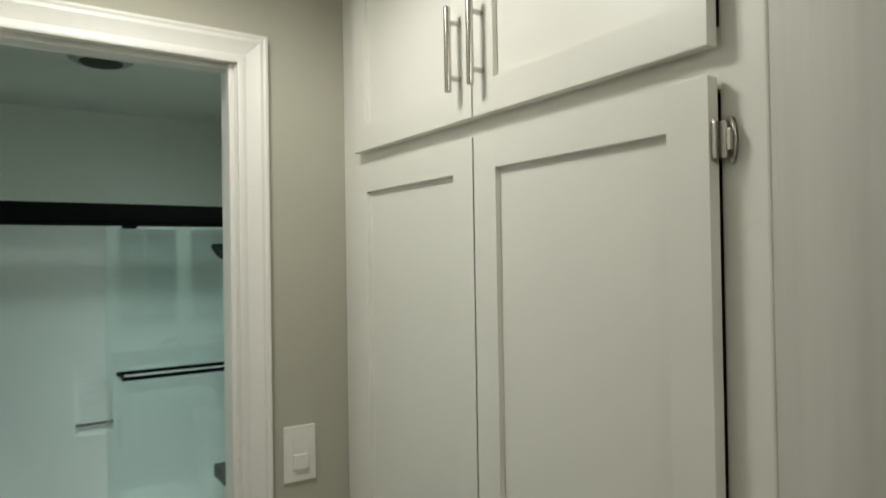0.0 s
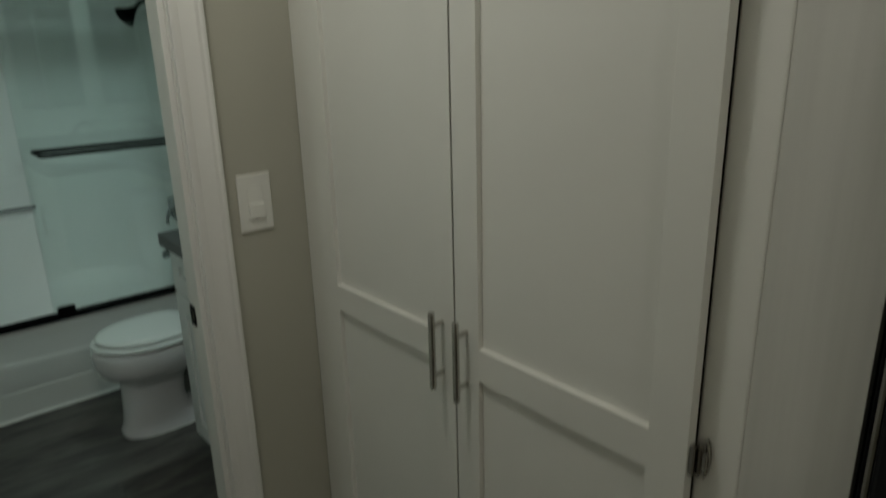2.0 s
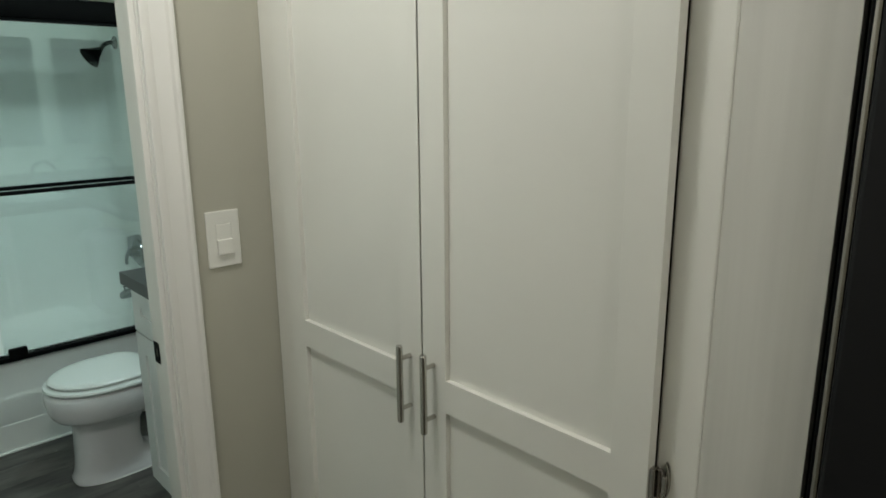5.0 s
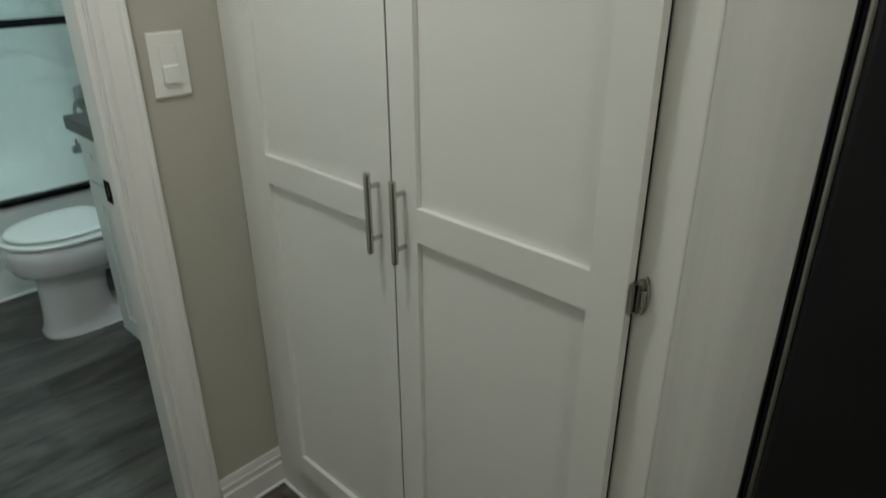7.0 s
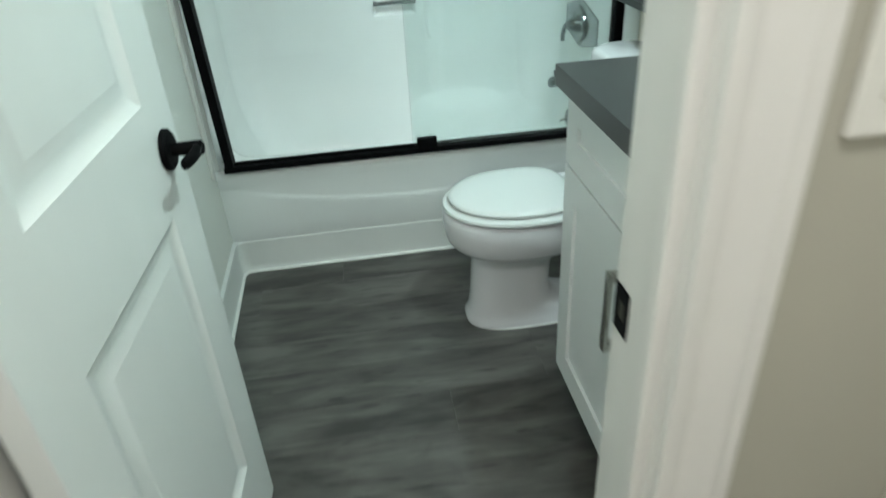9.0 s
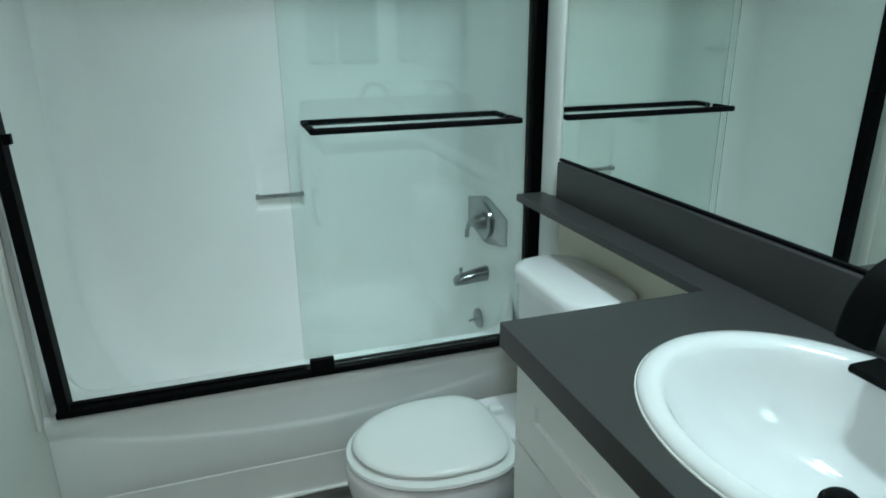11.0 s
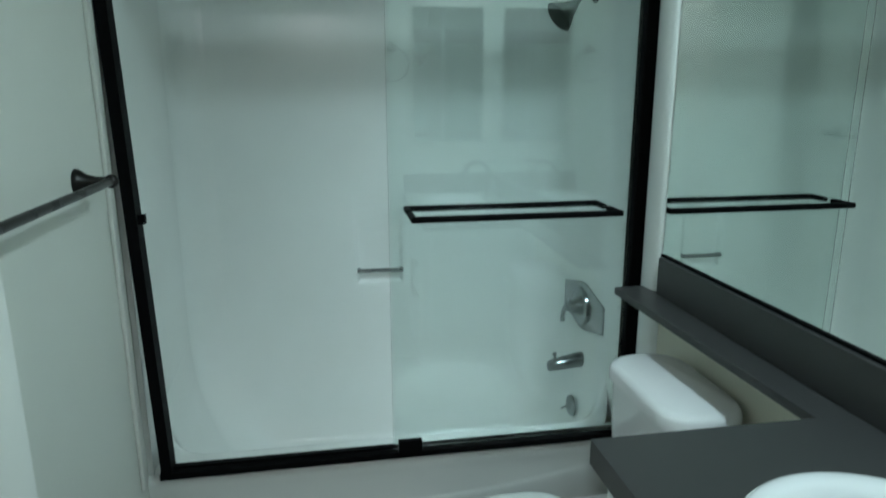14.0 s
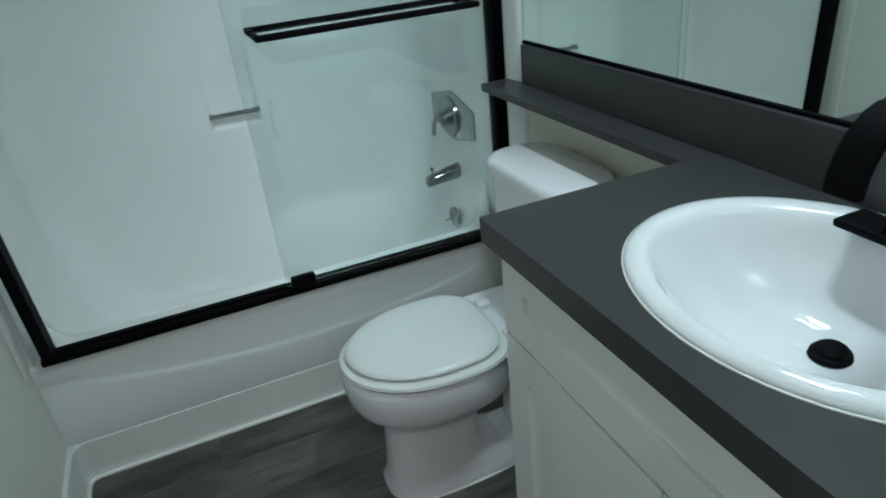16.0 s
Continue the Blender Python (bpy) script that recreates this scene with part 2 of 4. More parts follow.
def part(name, bm, mat, parent=None, label="", smooth=True):
    bmesh.ops.recalc_face_normals(bm, faces=bm.faces[:])
    me = bpy.data.meshes.new(name)
    bm.edges.index_update()
    crisp = set() if mat in (CERAMIC, SEAT, FIBRE, CHROME, BRONZE, NICKEL) else crisp_edges(bm)
    bm.to_mesh(me)
    bm.free()
    me.materials.append(mat)
    if smooth:
        me.polygons.foreach_set("use_smooth", [True] * len(me.polygons))
        me.set_sharp_from_angle(angle=radians(50 if mat in (CERAMIC, SEAT, FIBRE, CHROME, BRONZE) else 33 if mat is BLACK else 24))
        for i in crisp:
            me.edges[i].use_edge_sharp = True
    ob = new(name, me)
    if parent:
        ob.parent = parent
    if label:
        ob["label"] = label
    return ob


def thing(name, label, category, at=(0, 0, 0), rz=0.0, group=""):
    ob = new(name)
    ob.empty_display_size = 0.05
    ob.matrix_world = pose(*at, 0, 0, rz)
    return tagged(ob, label, category, group)


def structure(name, bm, mat, label, category, smooth=True):
    return tagged(part(name, bm, mat, None, "", smooth), label, category, "", "structure")


# ---- the plan ----
HALL_L, HALL_R = -0.13, 0.822      # hall walls
WALL_Y, BATH_Y = 1.578, 1.688      # the partition with the bathroom door
BATH_L, BATH_R = -0.130, 1.205     # bathroom walls
BACK_Y = 4.03
TUB_R = 1.234                      # the tub recess is a little wider
CEILING = 2.36
JAMB_L, JAMB_R, HEAD = -0.030, 0.571, 1.998
TUB_Y = 3.315                      # the tub's apron
RIM = 0.395
FACE = 0.797                       # front of the hall cabinet's doors

# ---- structure ----
structure("floor_hall", boxes((HALL_L - 0.1, 1.7, -1.5, 1.640, -0.08, -0.006)), DARK, "subfloor under brown wood-look vinyl planks in the hall", "floor")
structure("floor_bath", boxes((BATH_L - 0.1, BATH_R + 0.1, 1.640, BACK_Y + 0.1, -0.08, -0.006)), DARK, "subfloor under dark grey wood-look vinyl planks in the bathroom", "floor")
structure("ceiling_hall", boxes((HALL_L - 0.1, 1.7, -1.5, BATH_Y - 0.05, CEILING, CEILING + 0.08)), CEIL, "off-white painted hall ceiling", "ceiling")
structure("ceiling_bath", boxes((BATH_L - 0.1, BATH_R + 0.13, BATH_Y - 0.05, BACK_Y + 0.1, CEILING, CEILING + 0.08)), CEIL, "off-white painted bathroom ceiling", "ceiling")
# partition: greige on the hall side, pale in the bathroom
structure("wall_partition_hall", boxes((HALL_L, JAMB_L - 0.015, WALL_Y, 1.632, 0, CEILING), (JAMB_R + 0.015, 1.7, WALL_Y, 1.632, 0, CEILING), (JAMB_L - 0.015, JAMB_R + 0.015, WALL_Y, 1.632, HEAD + 0.015, CEILING)), WALL, "greige painted wall round the bathroom doorway", "wall", False)
structure("wall_partition_bath", boxes((BATH_L, JAMB_L - 0.015, 1.634, BATH_Y, 0, CEILING), (JAMB_R + 0.015, BATH_R, 1.634, BATH_Y, 0, CEILING), (JAMB_L - 0.015, JAMB_R + 0.015, 1.634, BATH_Y, HEAD + 0.015, CEILING)), BATH_WALL, "pale painted bathroom side of the doorway wall", "wall", False)
structure("wall_hall_left", boxes((HALL_L - 0.1, HALL_L, -1.5, 1.634, 0, CEILING)), WALL, "greige painted hall wall", "wall", False)
structure("wall_hall_back", boxes((HALL_L - 0.1, 1.7, -1.6, -1.5, 0, CEILING)), WALL, "greige painted wall at the end of the hall", "wall", False)
structure("wall_hall_right", boxes((1.6, 1.7, -1.5, 1.578, 0, CEILING), (0.83, 1.6, -1.5, -0.42, 0, CEILING)), WALL, "greige painted hall wall beside the refrigerator", "wall", False)
structure("wall_bath_left", boxes((BATH_L - 0.1, BATH_L, 1.634, BACK_Y + 0.1, 0, CEILING)), BATH_WALL, "pale painted bathroom wall with a towel bar", "wall", False)
structure("wall_bath_right", boxes((BATH_R, BATH_R + 0.13, 1.634, 3.204, 0, CEILING), (TUB_R, BATH_R + 0.13, 3.204, BACK_Y + 0.1, 0, CEILING)), CREAM_WALL, "cream painted bathroom wall behind the vanity and toilet", "wall", False)
structure("wall_bath_back", boxes((BATH_L, TUB_R, BACK_Y, BACK_Y + 0.1, 0, CEILING)), BATH_WALL, "pale painted wall above the tub surround", "wall", False)


def casing_strip(bm, along, across, out, length, mitre0, mitre1, origin):
    """Moulded door casing: its profile swept along one side of an opening, with mitred ends."""
    profile = [(0, 0), (0, 0.0105), (0.003, 0.012), (0.013, 0.0125), (0.017, 0.0112), (0.038, 0.0150), (0.046, 0.0180), (0.053, 0.0172), (0.058, 0.0190), (0.063, 0.0180), (0.064, 0.0)]
    o, a, c, u = Vector(origin), Vector(along), Vector(across), Vector(out)
    r0 = [o + c * p + u * q - a * (p * mitre0) for p, q in profile]
    r1 = [o + a * length + c * p + u * q + a * (p * mitre1) for p, q in profile]
    return loft(bm, [r0, r1])


def door_casing(name, label, x0, x1, head, y):
    root = thing(name, label, "door casing")
    tagged(root, kind="structure")
    part("casing_side", casing_strip(bmesh.new(), (0, 0, 1), (1, 0, 0), (0, -1, 0), head, 0, 1, (x1, y, 0)), TRIM, root)
    part("casing_side", casing_strip(bmesh.new(), (0, 0, 1), (-1, 0, 0), (0, -1, 0), head, 0, 1, (x0, y, 0)), TRIM, root)
    part("casing_head", casing_strip(bmesh.new(), (1, 0, 0), (0, 0, 1), (0, -1, 0), x1 - x0, 1, 1, (x0, y, head)), TRIM, root)
    return root


door_casing("trim_bath_door", "off-white moulded casing round the bathroom doorway", JAMB_L - 0.006, JAMB_R + 0.002, HEAD - 0.004, WALL_Y)
# casing on the bathroom side
rear = thing("trim_bath_door_inner", "off-white moulded casing and added slit block on the bathroom side of the doorway", "door casing")
tagged(rear, kind="structure")
part("casing_side", casing_strip(bmesh.new(), (0, 0, 1), (1, 0, 0), (0, 1, 0), HEAD, 0, 1, (JAMB_R + 0.006, BATH_Y, 0)), TRIM, rear)
# Hinge-side block is added to keep light out of the slit behind the door.
part("casing_side", boxes((JAMB_L - 0.068, JAMB_L + 0.001, BATH_Y + 0.0005, BATH_Y + 0.046, 0, HEAD - 0.001, 0.004)), TRIM, rear)
part("casing_head", casing_strip(bmesh.new(), (1, 0, 0), (0, 0, 1), (0, 1, 0), JAMB_R - JAMB_L, 0, 1, (JAMB_L, BATH_Y, HEAD)), TRIM, rear)
# jambs with a stop
jamb = thing("door_frame", "off-white painted door jambs with a stop strip", "door frame")
tagged(jamb, kind="structure")
part("jamb", boxes((JAMB_R, JAMB_R + 0.014, WALL_Y + 0.001, BATH_Y - 0.001, 0, HEAD + 0.014, 0.001), (JAMB_R - 0.011, JAMB_R + 0.002, 1.588, 1.608, 0, HEAD, 0.003)), TRIM, jamb)
part("jamb", boxes((JAMB_L - 0.014, JAMB_L, WALL_Y + 0.001, BATH_Y - 0.001, 0, HEAD + 0.014, 0.001), (JAMB_L - 0.002, JAMB_L + 0.011, 1.605, 1.640, 0, HEAD, 0.003)), TRIM, jamb)
part("jamb_head", boxes((JAMB_L, JAMB_R, WALL_Y + 0.001, BATH_Y - 0.001, HEAD, HEAD + 0.014, 0.001), (JAMB_L, JAMB_R, 1.605, 1.640, HEAD - 0.011, HEAD + 0.002, 0.003)), TRIM, jamb)


def base_strip(x0, x1, y, height):
    """A stepped baseboard profile along x, facing -y."""
    prof = [(0, 0), (0.014, 0), (0.014, height * 0.58), (0.0105, height * 0.62), (0.0095, height * 0.74), (0.0115, height * 0.77), (0.0075, height * 0.83), (0.0070, height * 0.92), (0.0045, height), (0, height)]
    return loft(bmesh.new(), [[(x, y - p, z) for p, z in prof] for x in (x0, x1)])


structure("baseboard_hall", base_strip(JAMB_R + 0.070, HALL_R, WALL_Y, 0.115), TRIM, "off-white stepped baseboard between the casing and cabinet", "baseboard")
structure("baseboard_hall_corner", base_strip(HALL_L, JAMB_L - 0.070, WALL_Y, 0.115), TRIM, "short off-white baseboard in the hall corner", "baseboard")
structure("caulk_hall", boxes((JAMB_R + 0.070, HALL_R - 0.004, WALL_Y - 0.020, WALL_Y - 0.012, 0.0005, 0.008, 0.003), (HALL_R - 0.010, HALL_R - 0.0005, 0.44, WALL_Y - 0.013, 0.0005, 0.008, 0.003)), CAULK, "white caulk line along the hall skirting", "caulk")
structure("threshold", boxes((JAMB_L + 0.001, JAMB_R - 0.001, 1.614, 1.664, 0.0, 0.009, 0.003)), STRIP, "pale wood transition strip in the bathroom doorway", "threshold")
# a second door's casing on the hall's side wall
side = thing("trim_side_door", "white painted casing and door edge on the hall side wall", "door casing")
tagged(side, kind="structure")
part("casing_side", boxes((HALL_L, HALL_L + 0.016, 1.395, 1.460, 0, 2.06, 0.003), (HALL_L, HALL_L + 0.011, 1.380, 1.395, 0, 2.0, 0.002)), TRIM, side)
part("casing_side", boxes((HALL_L, HALL_L + 0.016, 0.600, 0.665, 0, 2.06, 0.003)), TRIM, side)
part("casing_head", boxes((HALL_L, HALL_L + 0.016, 0.666, 1.394, 1.995, 2.06, 0.003)), TRIM, side)
part("door_panel", boxes((HALL_L + 0.0005, HALL_L + 0.006, 0.668, 1.378, 0.01, 1.99, 0.001)), DOOR, side)


# ---- hall cabinet ----
def shaker_door(name, parent, y0, y1, z0, z1, rails, stile=0.054, x=FACE, depth=0.018, mat=CAB, sunk=0.010):
    """A frame-and-panel door facing -x. rails: heights of rails (z0, z1) between the top and bottom ones."""
    leaf = part(name, boxes((x + sunk, x + depth - 0.002, y0 + 0.01, y1 - 0.01, z0 + 0.01, z1 - 0.01)), mat, parent)
    for a, b in ((y0, y0 + stile), (y1 - stile, y1)):
        part("stile", boxes((x, x + depth, a, b, z0, z1, 0.0007)), mat, leaf)
    for a, b in ((z0, z0 + stile), (z1 - stile, z1), *rails):
        part("rail", boxes((x + 0.0001, x + depth - 0.0002, y0 + stile - 0.003, y1 - stile + 0.003, a, b)), mat, leaf)
    return leaf


def bar_pull(parent, y, z0, z1, x=FACE):
    """A round bar on two posts."""
    pull = part("handle", tube(bmesh.new(), [(x - 0.025, y, z0), (x - 0.025, y, z0 + 0.002), (x - 0.025, y, z1 - 0.002), (x - 0.025, y, z1)], [0.0048, 0.006, 0.006, 0.0048], 16), NICKEL, parent, "brushed nickel bar handle")
    for z in (z0 + 0.025, z1 - 0.025):
        part("post", tube(bmesh.new(), [(x, y, z), (x - 0.023, y, z)], 0.0042, 10), NICKEL, pull)


def overlay_hinge(parent, y, z, x=FACE):
    """A self-closing overlay hinge: a leaf on the face frame, a knuckle and a wrap on the door edge."""
    bm = bmesh.new()
    leaf = [(HALL_R - 0.003, y - 0.013 - 0.007 * math.cos(t), z + 0.027 * math.sin(t)) for t in [k * math.pi / 10 - math.pi / 2 for k in range(11)]]
    loft(bm, [[(px, py, pz) for px, py, pz in leaf], [(px + 0.0028, py, pz) for px, py, pz in leaf]])
    tube(bm, [(x + 0.011, y - 0.011, z - 0.020), (x + 0.011, y - 0.011, z + 0.020)], 0.004, 12)
    box(bm, x + 0.002, x + 0.0165, y - 0.008, y - 0.0005, z - 0.021, z + 0.021, 0.0015)
    box(bm, x + 0.010, x + 0.015, y - 0.020, y - 0.008, z - 0.012, z + 0.012, 0.001)
    h = part("hinge", bm, STEEL, parent, "steel overlay hinge")
    tip = bmesh.new()
    tube(tip, [(x + 0.019, y - 0.014, z - 0.026), (x + 0.018, y - 0.018, z - 0.016), (x + 0.018, y - 0.0195, z), (x + 0.018, y - 0.018, z + 0.016), (x + 0.019, y - 0.014, z + 0.026)], [0.0014, 0.002, 0.0022, 0.002, 0.0014], 10)
    part("hinge_rim", tip, NICKEL, h)


cabinet = thing("linen_cabinet", "tall off-white built-in cabinet with shaker doors and nickel bar handles", "cabinet", (0, 0, 0))
part("face_frame", boxes((HALL_R, HALL_R + 0.018, 1.455, WALL_Y - 0.001, 0.0, CEILING - 0.001, 0.0015), (HALL_R, HALL_R + 0.018, 0.556, 0.6125, 0.0, CEILING - 0.001, 0.0028),
                         (HALL_R + 0.0004, HALL_R + 0.018, 0.6085, 1.458, 2.26, CEILING - 0.001), (HALL_R + 0.0004, HALL_R + 0.018, 0.6085, 1.458, 1.760, 1.830), (HALL_R + 0.0004, HALL_R + 0.018, 0.6085, 1.458, 0.0, 0.150)), CAB, cabinet)
# Body coloured near-black so the door gaps carry their shade.
part("body", boxes((HALL_R + 0.021, 1.45, 0.56, WALL_Y - 0.002, 0.001, CEILING - 0.002)), DARK, cabinet)
SPLIT = 1.043
upper_l = shaker_door("upper_door", cabinet, SPLIT + 0.0020, 1.476, 1.805, 2.285, ())
upper_r = shaker_door("upper_door", cabinet, 0.610, SPLIT - 0.0020, 1.805, 2.285, ())
lower_l = shaker_door("lower_door", cabinet, SPLIT + 0.0020, 1.476, 0.135, 1.772, ((0.916, 0.975),), 0.056)
lower_r = shaker_door("lower_door", cabinet, 0.610, SPLIT - 0.0020, 0.135, 1.772, ((0.916, 0.975),), 0.056)
bar_pull(upper_l, 1.075, 1.849, 1.992)
bar_pull(upper_r, 1.013, 1.849, 1.992)
bar_pull(lower_l, 1.075, 0.876, 1.021)
bar_pull(lower_r, 1.013, 0.876, 1.021)
# Black strips paint the shade into the gap between the door pairs.
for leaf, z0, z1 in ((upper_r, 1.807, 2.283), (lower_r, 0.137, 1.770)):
    part("edge_seal", boxes((FACE + 0.003, FACE + 0.016, SPLIT - 0.0019, SPLIT + 0.0019, z0, z1)), BLACK, leaf, "thin black strip for the shade between the doors")
for leaf, z in ((upper_r, 1.895), (upper_r, 2.22), (lower_r, 1.700), (lower_r, 0.955), (lower_r, 0.22)):
    overlay_hinge(leaf, 0.610, z)

# painted plywood end beside the refrigerator
structure("wall_end_panel", boxes((HALL_R + 0.0024, HALL_R + 0.0174, 0.440, 0.5572, 0.0, CEILING - 0.001, 0.0006)), GRAIN, "off-white painted plywood panel with raised grain", "panel")
fridge = thing("refrigerator", "tall black refrigerator with a thin steel edge trim", "refrigerator", (1.15, 0.026, 0))
inv = (-1.15, -0.02)
part("body", boxes((0.865 + inv[0], 1.55 + inv[0], -0.40 + inv[1], 0.428 + inv[1], 0.02, 1.98, 0.008)), FRIDGE, fridge)
part("door", boxes((0.795 + inv[0], 0.858 + inv[0], -0.40 + inv[1], 0.412 + inv[1], 0.06, 1.98, 0.006)), FRIDGE, fridge)
part("edge_trim", boxes((0.800 + inv[0], 0.812 + inv[0], 0.4125 + inv[1], 0.419 + inv[1], 0.06, 1.98, 0.002)), STEEL, fridge, "steel edge strip")
part("gasket", boxes((0.812 + inv[0], 0.845 + inv[0], 0.4125 + inv[1], 0.426 + inv[1], 0.06, 1.98, 0.004)), BLACK, fridge)
for dx in (0.90, 1.50):
    for dy in (-0.36, 0.39):
        part("foot", tube(bmesh.new(), [(dx + inv[0], dy + inv[1], 0), (dx + inv[0], dy + inv[1], 0.025)], 0.018, 10), BLACK, fridge)

# ---- light switch by the door ----
switch = thing("light_switch", "white rocker switch in a square-edged wall plate", "light switch", (0.7025, WALL_Y, 1.146))
part("plate", boxes((-0.0375, 0.0375, -0.006, 0.0, -0.0615, 0.0615, 0.0025)), PLATE, switch)
rocker = bmesh.new()
loft(rocker, [[(x, -0.0062 - d, z) for d, z in ((0.0, -0.034), (0.006, -0.033), (0.005, -0.002), (0.0015, 0.0), (0.001, 0.033), (0.0, 0.034))] for x in (-0.0165, 0.0165)])
part("rocker", rocker, PLATE, switch)
part("rocker_frame", boxes((-0.0185, -0.0172, -0.0070, -0.0055, -0.036, 0.036), (0.0172, 0.0185, -0.0070, -0.0055, -0.036, 0.036), (-0.0185, 0.0185, -0.0070, -0.0055, 0.0348, 0.0362), (-0.0185, 0.0185, -0.0070, -0.0055, -0.0362, -0.0348)), PLATE, switch)

# ---- hall ceiling light ----
light = thing("ceiling_light", "round flush hall ceiling light with an opal dome", "ceiling light", (0.31, 1.08, CEILING), 0.0, "hall ceiling lights")
part("base", loft(bmesh.new(), [oval(0, 0, z, r, r) for z, r in ((0.0, 0.14), (-0.012, 0.14), (-0.016, 0.135))]), NICKEL, light)
part("dome", loft(bmesh.new(), [oval(0, 0, z, r, r) for z, r in ((-0.016, 0.130), (-0.035, 0.122), (-0.055, 0.095), (-0.068, 0.05), (-0.071, 0.01))]), LAMP_GLASS, light)

# Unseen second fixture, added to go with the rear fill lamp.
copy_thing(light, pose(0.30, -0.75, CEILING))

# ---- bathroom door, standing open ----
DOOR_W, DOOR_T = 0.590, 0.034
bath_door = thing("door_bath", "white two-panel bathroom door standing open with black hardware", "door", (-0.012, 1.712, 0.012), -3.5)
tagged(bath_door, kind="structure")


def panel_door(w, h, th):
    """A moulded door leaf in the y-z plane, its +x face at x = th: flat stiles and rails, sunk panels with sloped edges."""
    bm = bmesh.new()
    panels = [(0.105, w - 0.115, 0.205, 0.775), (0.105, w - 0.115, 0.955, h - 0.115)]
    ys = sorted({0, w, *[p[0] for p in panels], *[p[1] for p in panels]})
    zs = sorted({0, h, *[p[2] for p in panels], *[p[3] for p in panels]})
    for x in (0.0, th):
        sign = 1 if x else -1
        for ya, yb in zip(ys, ys[1:]):
            for za, zb in zip(zs, zs[1:]):
                hole = any(abs(ya - p[0]) < 1e-6 and abs(za - p[2]) < 1e-6 for p in panels)
                outer = [(ya, za), (yb, za), (yb, zb), (ya, zb)]
                ring0 = [bm.verts.new((x, y, z)) for y, z in outer]
                if not hole:
                    bm.faces.new(ring0)
                    continue
                rings = [ring0]
                for inset, deep in ((0.004, 0.003), (0.022, 0.009), (0.030, 0.009), (0.052, 0.003)):
                    rings.append([bm.verts.new((x - sign * deep, y, z)) for y, z in ((ya + inset, za + inset), (yb - inset, za + inset), (yb - inset, zb - inset), (ya + inset, zb - inset))])
                for a, b in zip(rings, rings[1:]):
                    for i in range(4):
                        bm.faces.new((a[i], a[(i + 1) % 4], b[(i + 1) % 4], b[i]))
                bm.faces.new(rings[-1])
    e = [(0, 0), (w, 0), (w, h), (0, h)]
    for (ya, za), (yb, zb) in zip(e, e[1:] + e[:1]):
        bm.faces.new([bm.verts.new(p) for p in ((0, ya, za), (th, ya, za), (th, yb, zb), (0, yb, zb))])
    bmesh.ops.remove_doubles(bm, verts=bm.verts[:], dist=1e-5)
    return bm


part("leaf", panel_door(DOOR_W, 1.985, DOOR_T), DOOR, bath_door)


def lathe_x(profile, cy, cz, sides=28):
    """A turned piece about an axis along x: (x, radius) pairs."""
    bm = bmesh.new()
    return loft(bm, [[(x, cy + r * math.cos(k * math.tau / sides), cz + r * math.sin(k * math.tau / sides)) for k in range(sides)] for x, r in profile])


def hinge_plate(x0, x1, z0, z1, r=0.010):
    """A leaf on the door's edge with its two free corners rounded."""
    out = [(x0, z0), *[(x1 - r + r * math.sin(a), z0 + r - r * math.cos(a)) for a in [k * math.pi / 12 for k in range(7)]],
           *[(x1 - r + r * math.cos(a), z1 - r + r * math.sin(a)) for a in [k * math.pi / 12 for k in range(7)]], (x0, z1)]
    return loft(bmesh.new(), [[(x, y, z) for x, z in out] for y in (-0.0003, -0.004)])


for flip in (1, -1):
    x0 = DOOR_T if flip > 0 else 0.0
    neck = lathe_x([(x0 + flip * d, r) for d, r in ((0.010, 0.011), (0.030, 0.0105), (0.044, 0.0115), (0.056, 0.0115), (0.058, 0.009))], DOOR_W - 0.068, 0.870)
    ly = DOOR_W - 0.068
    loft(neck, [[(x0 + flip * (0.050 + a * math.cos(k * math.tau / 16) + bend), y, 0.870 + c * math.sin(k * math.tau / 16)) for k in range(16)] for y, a, c, bend in ((ly + 0.010, 0.005, 0.007, 0.0), (ly + 0.004, 0.0075, 0.010, 0.0), (ly - 0.020, 0.0075, 0.0105, 0.001), (ly - 0.040, 0.006, 0.010, 0.001), (ly - 0.062, 0.0055, 0.010, -0.004), (ly - 0.068, 0.004, 0.008, -0.006))])
    knob = part("lever_handle", neck, BLACK, bath_door, "matte black door lever")
    part("rosette", lathe_x([(x0 + flip * d, r) for d, r in ((0.0002, 0.033), (0.006, 0.033), (0.010, 0.028), (0.011, 0.012))], DOOR_W - 0.068, 0.870), BLACK, knob)
for z in (0.241, 1.006, 1.75):
    h = part("hinge", hinge_plate(-0.010, 0.023, z - 0.045, z + 0.045), BLACK, bath_door, "matte black butt hinge")
    part("knuckle", tube(bmesh.new(), [(-0.006, -0.010, z - 0.047), (-0.006, -0.010, z + 0.047)], 0.0065, 12), BLACK, h)

strike = thing("strike_plate", "black latch strike plate on the door jamb", "strike plate", (JAMB_R, 1.668, 0.895))
part("plate", boxes((-0.0022, -0.0002, -0.014, 0.014, 0.010, 0.024, 0.0006), (-0.0022, -0.0002, -0.014, 0.014, -0.024, -0.010, 0.0006), (-0.0022, -0.0002, 0.006, 0.014, -0.010, 0.010), (-0.0022, -0.0002, -0.014, -0.007, -0.010, 0.010)), BLACK, strike)
# Flat dark patch stands for the shade inside the latch hole.
part("latch_pocket", boxes((-0.0010, -0.0002, -0.0072, 0.0062, -0.0102, 0.0102)), DARK, strike)

# ---- tub and surround ----
tub = thing("bathtub", "glossy white fibreglass alcove tub with a rolled rim", "bathtub", (0, 0, 0))


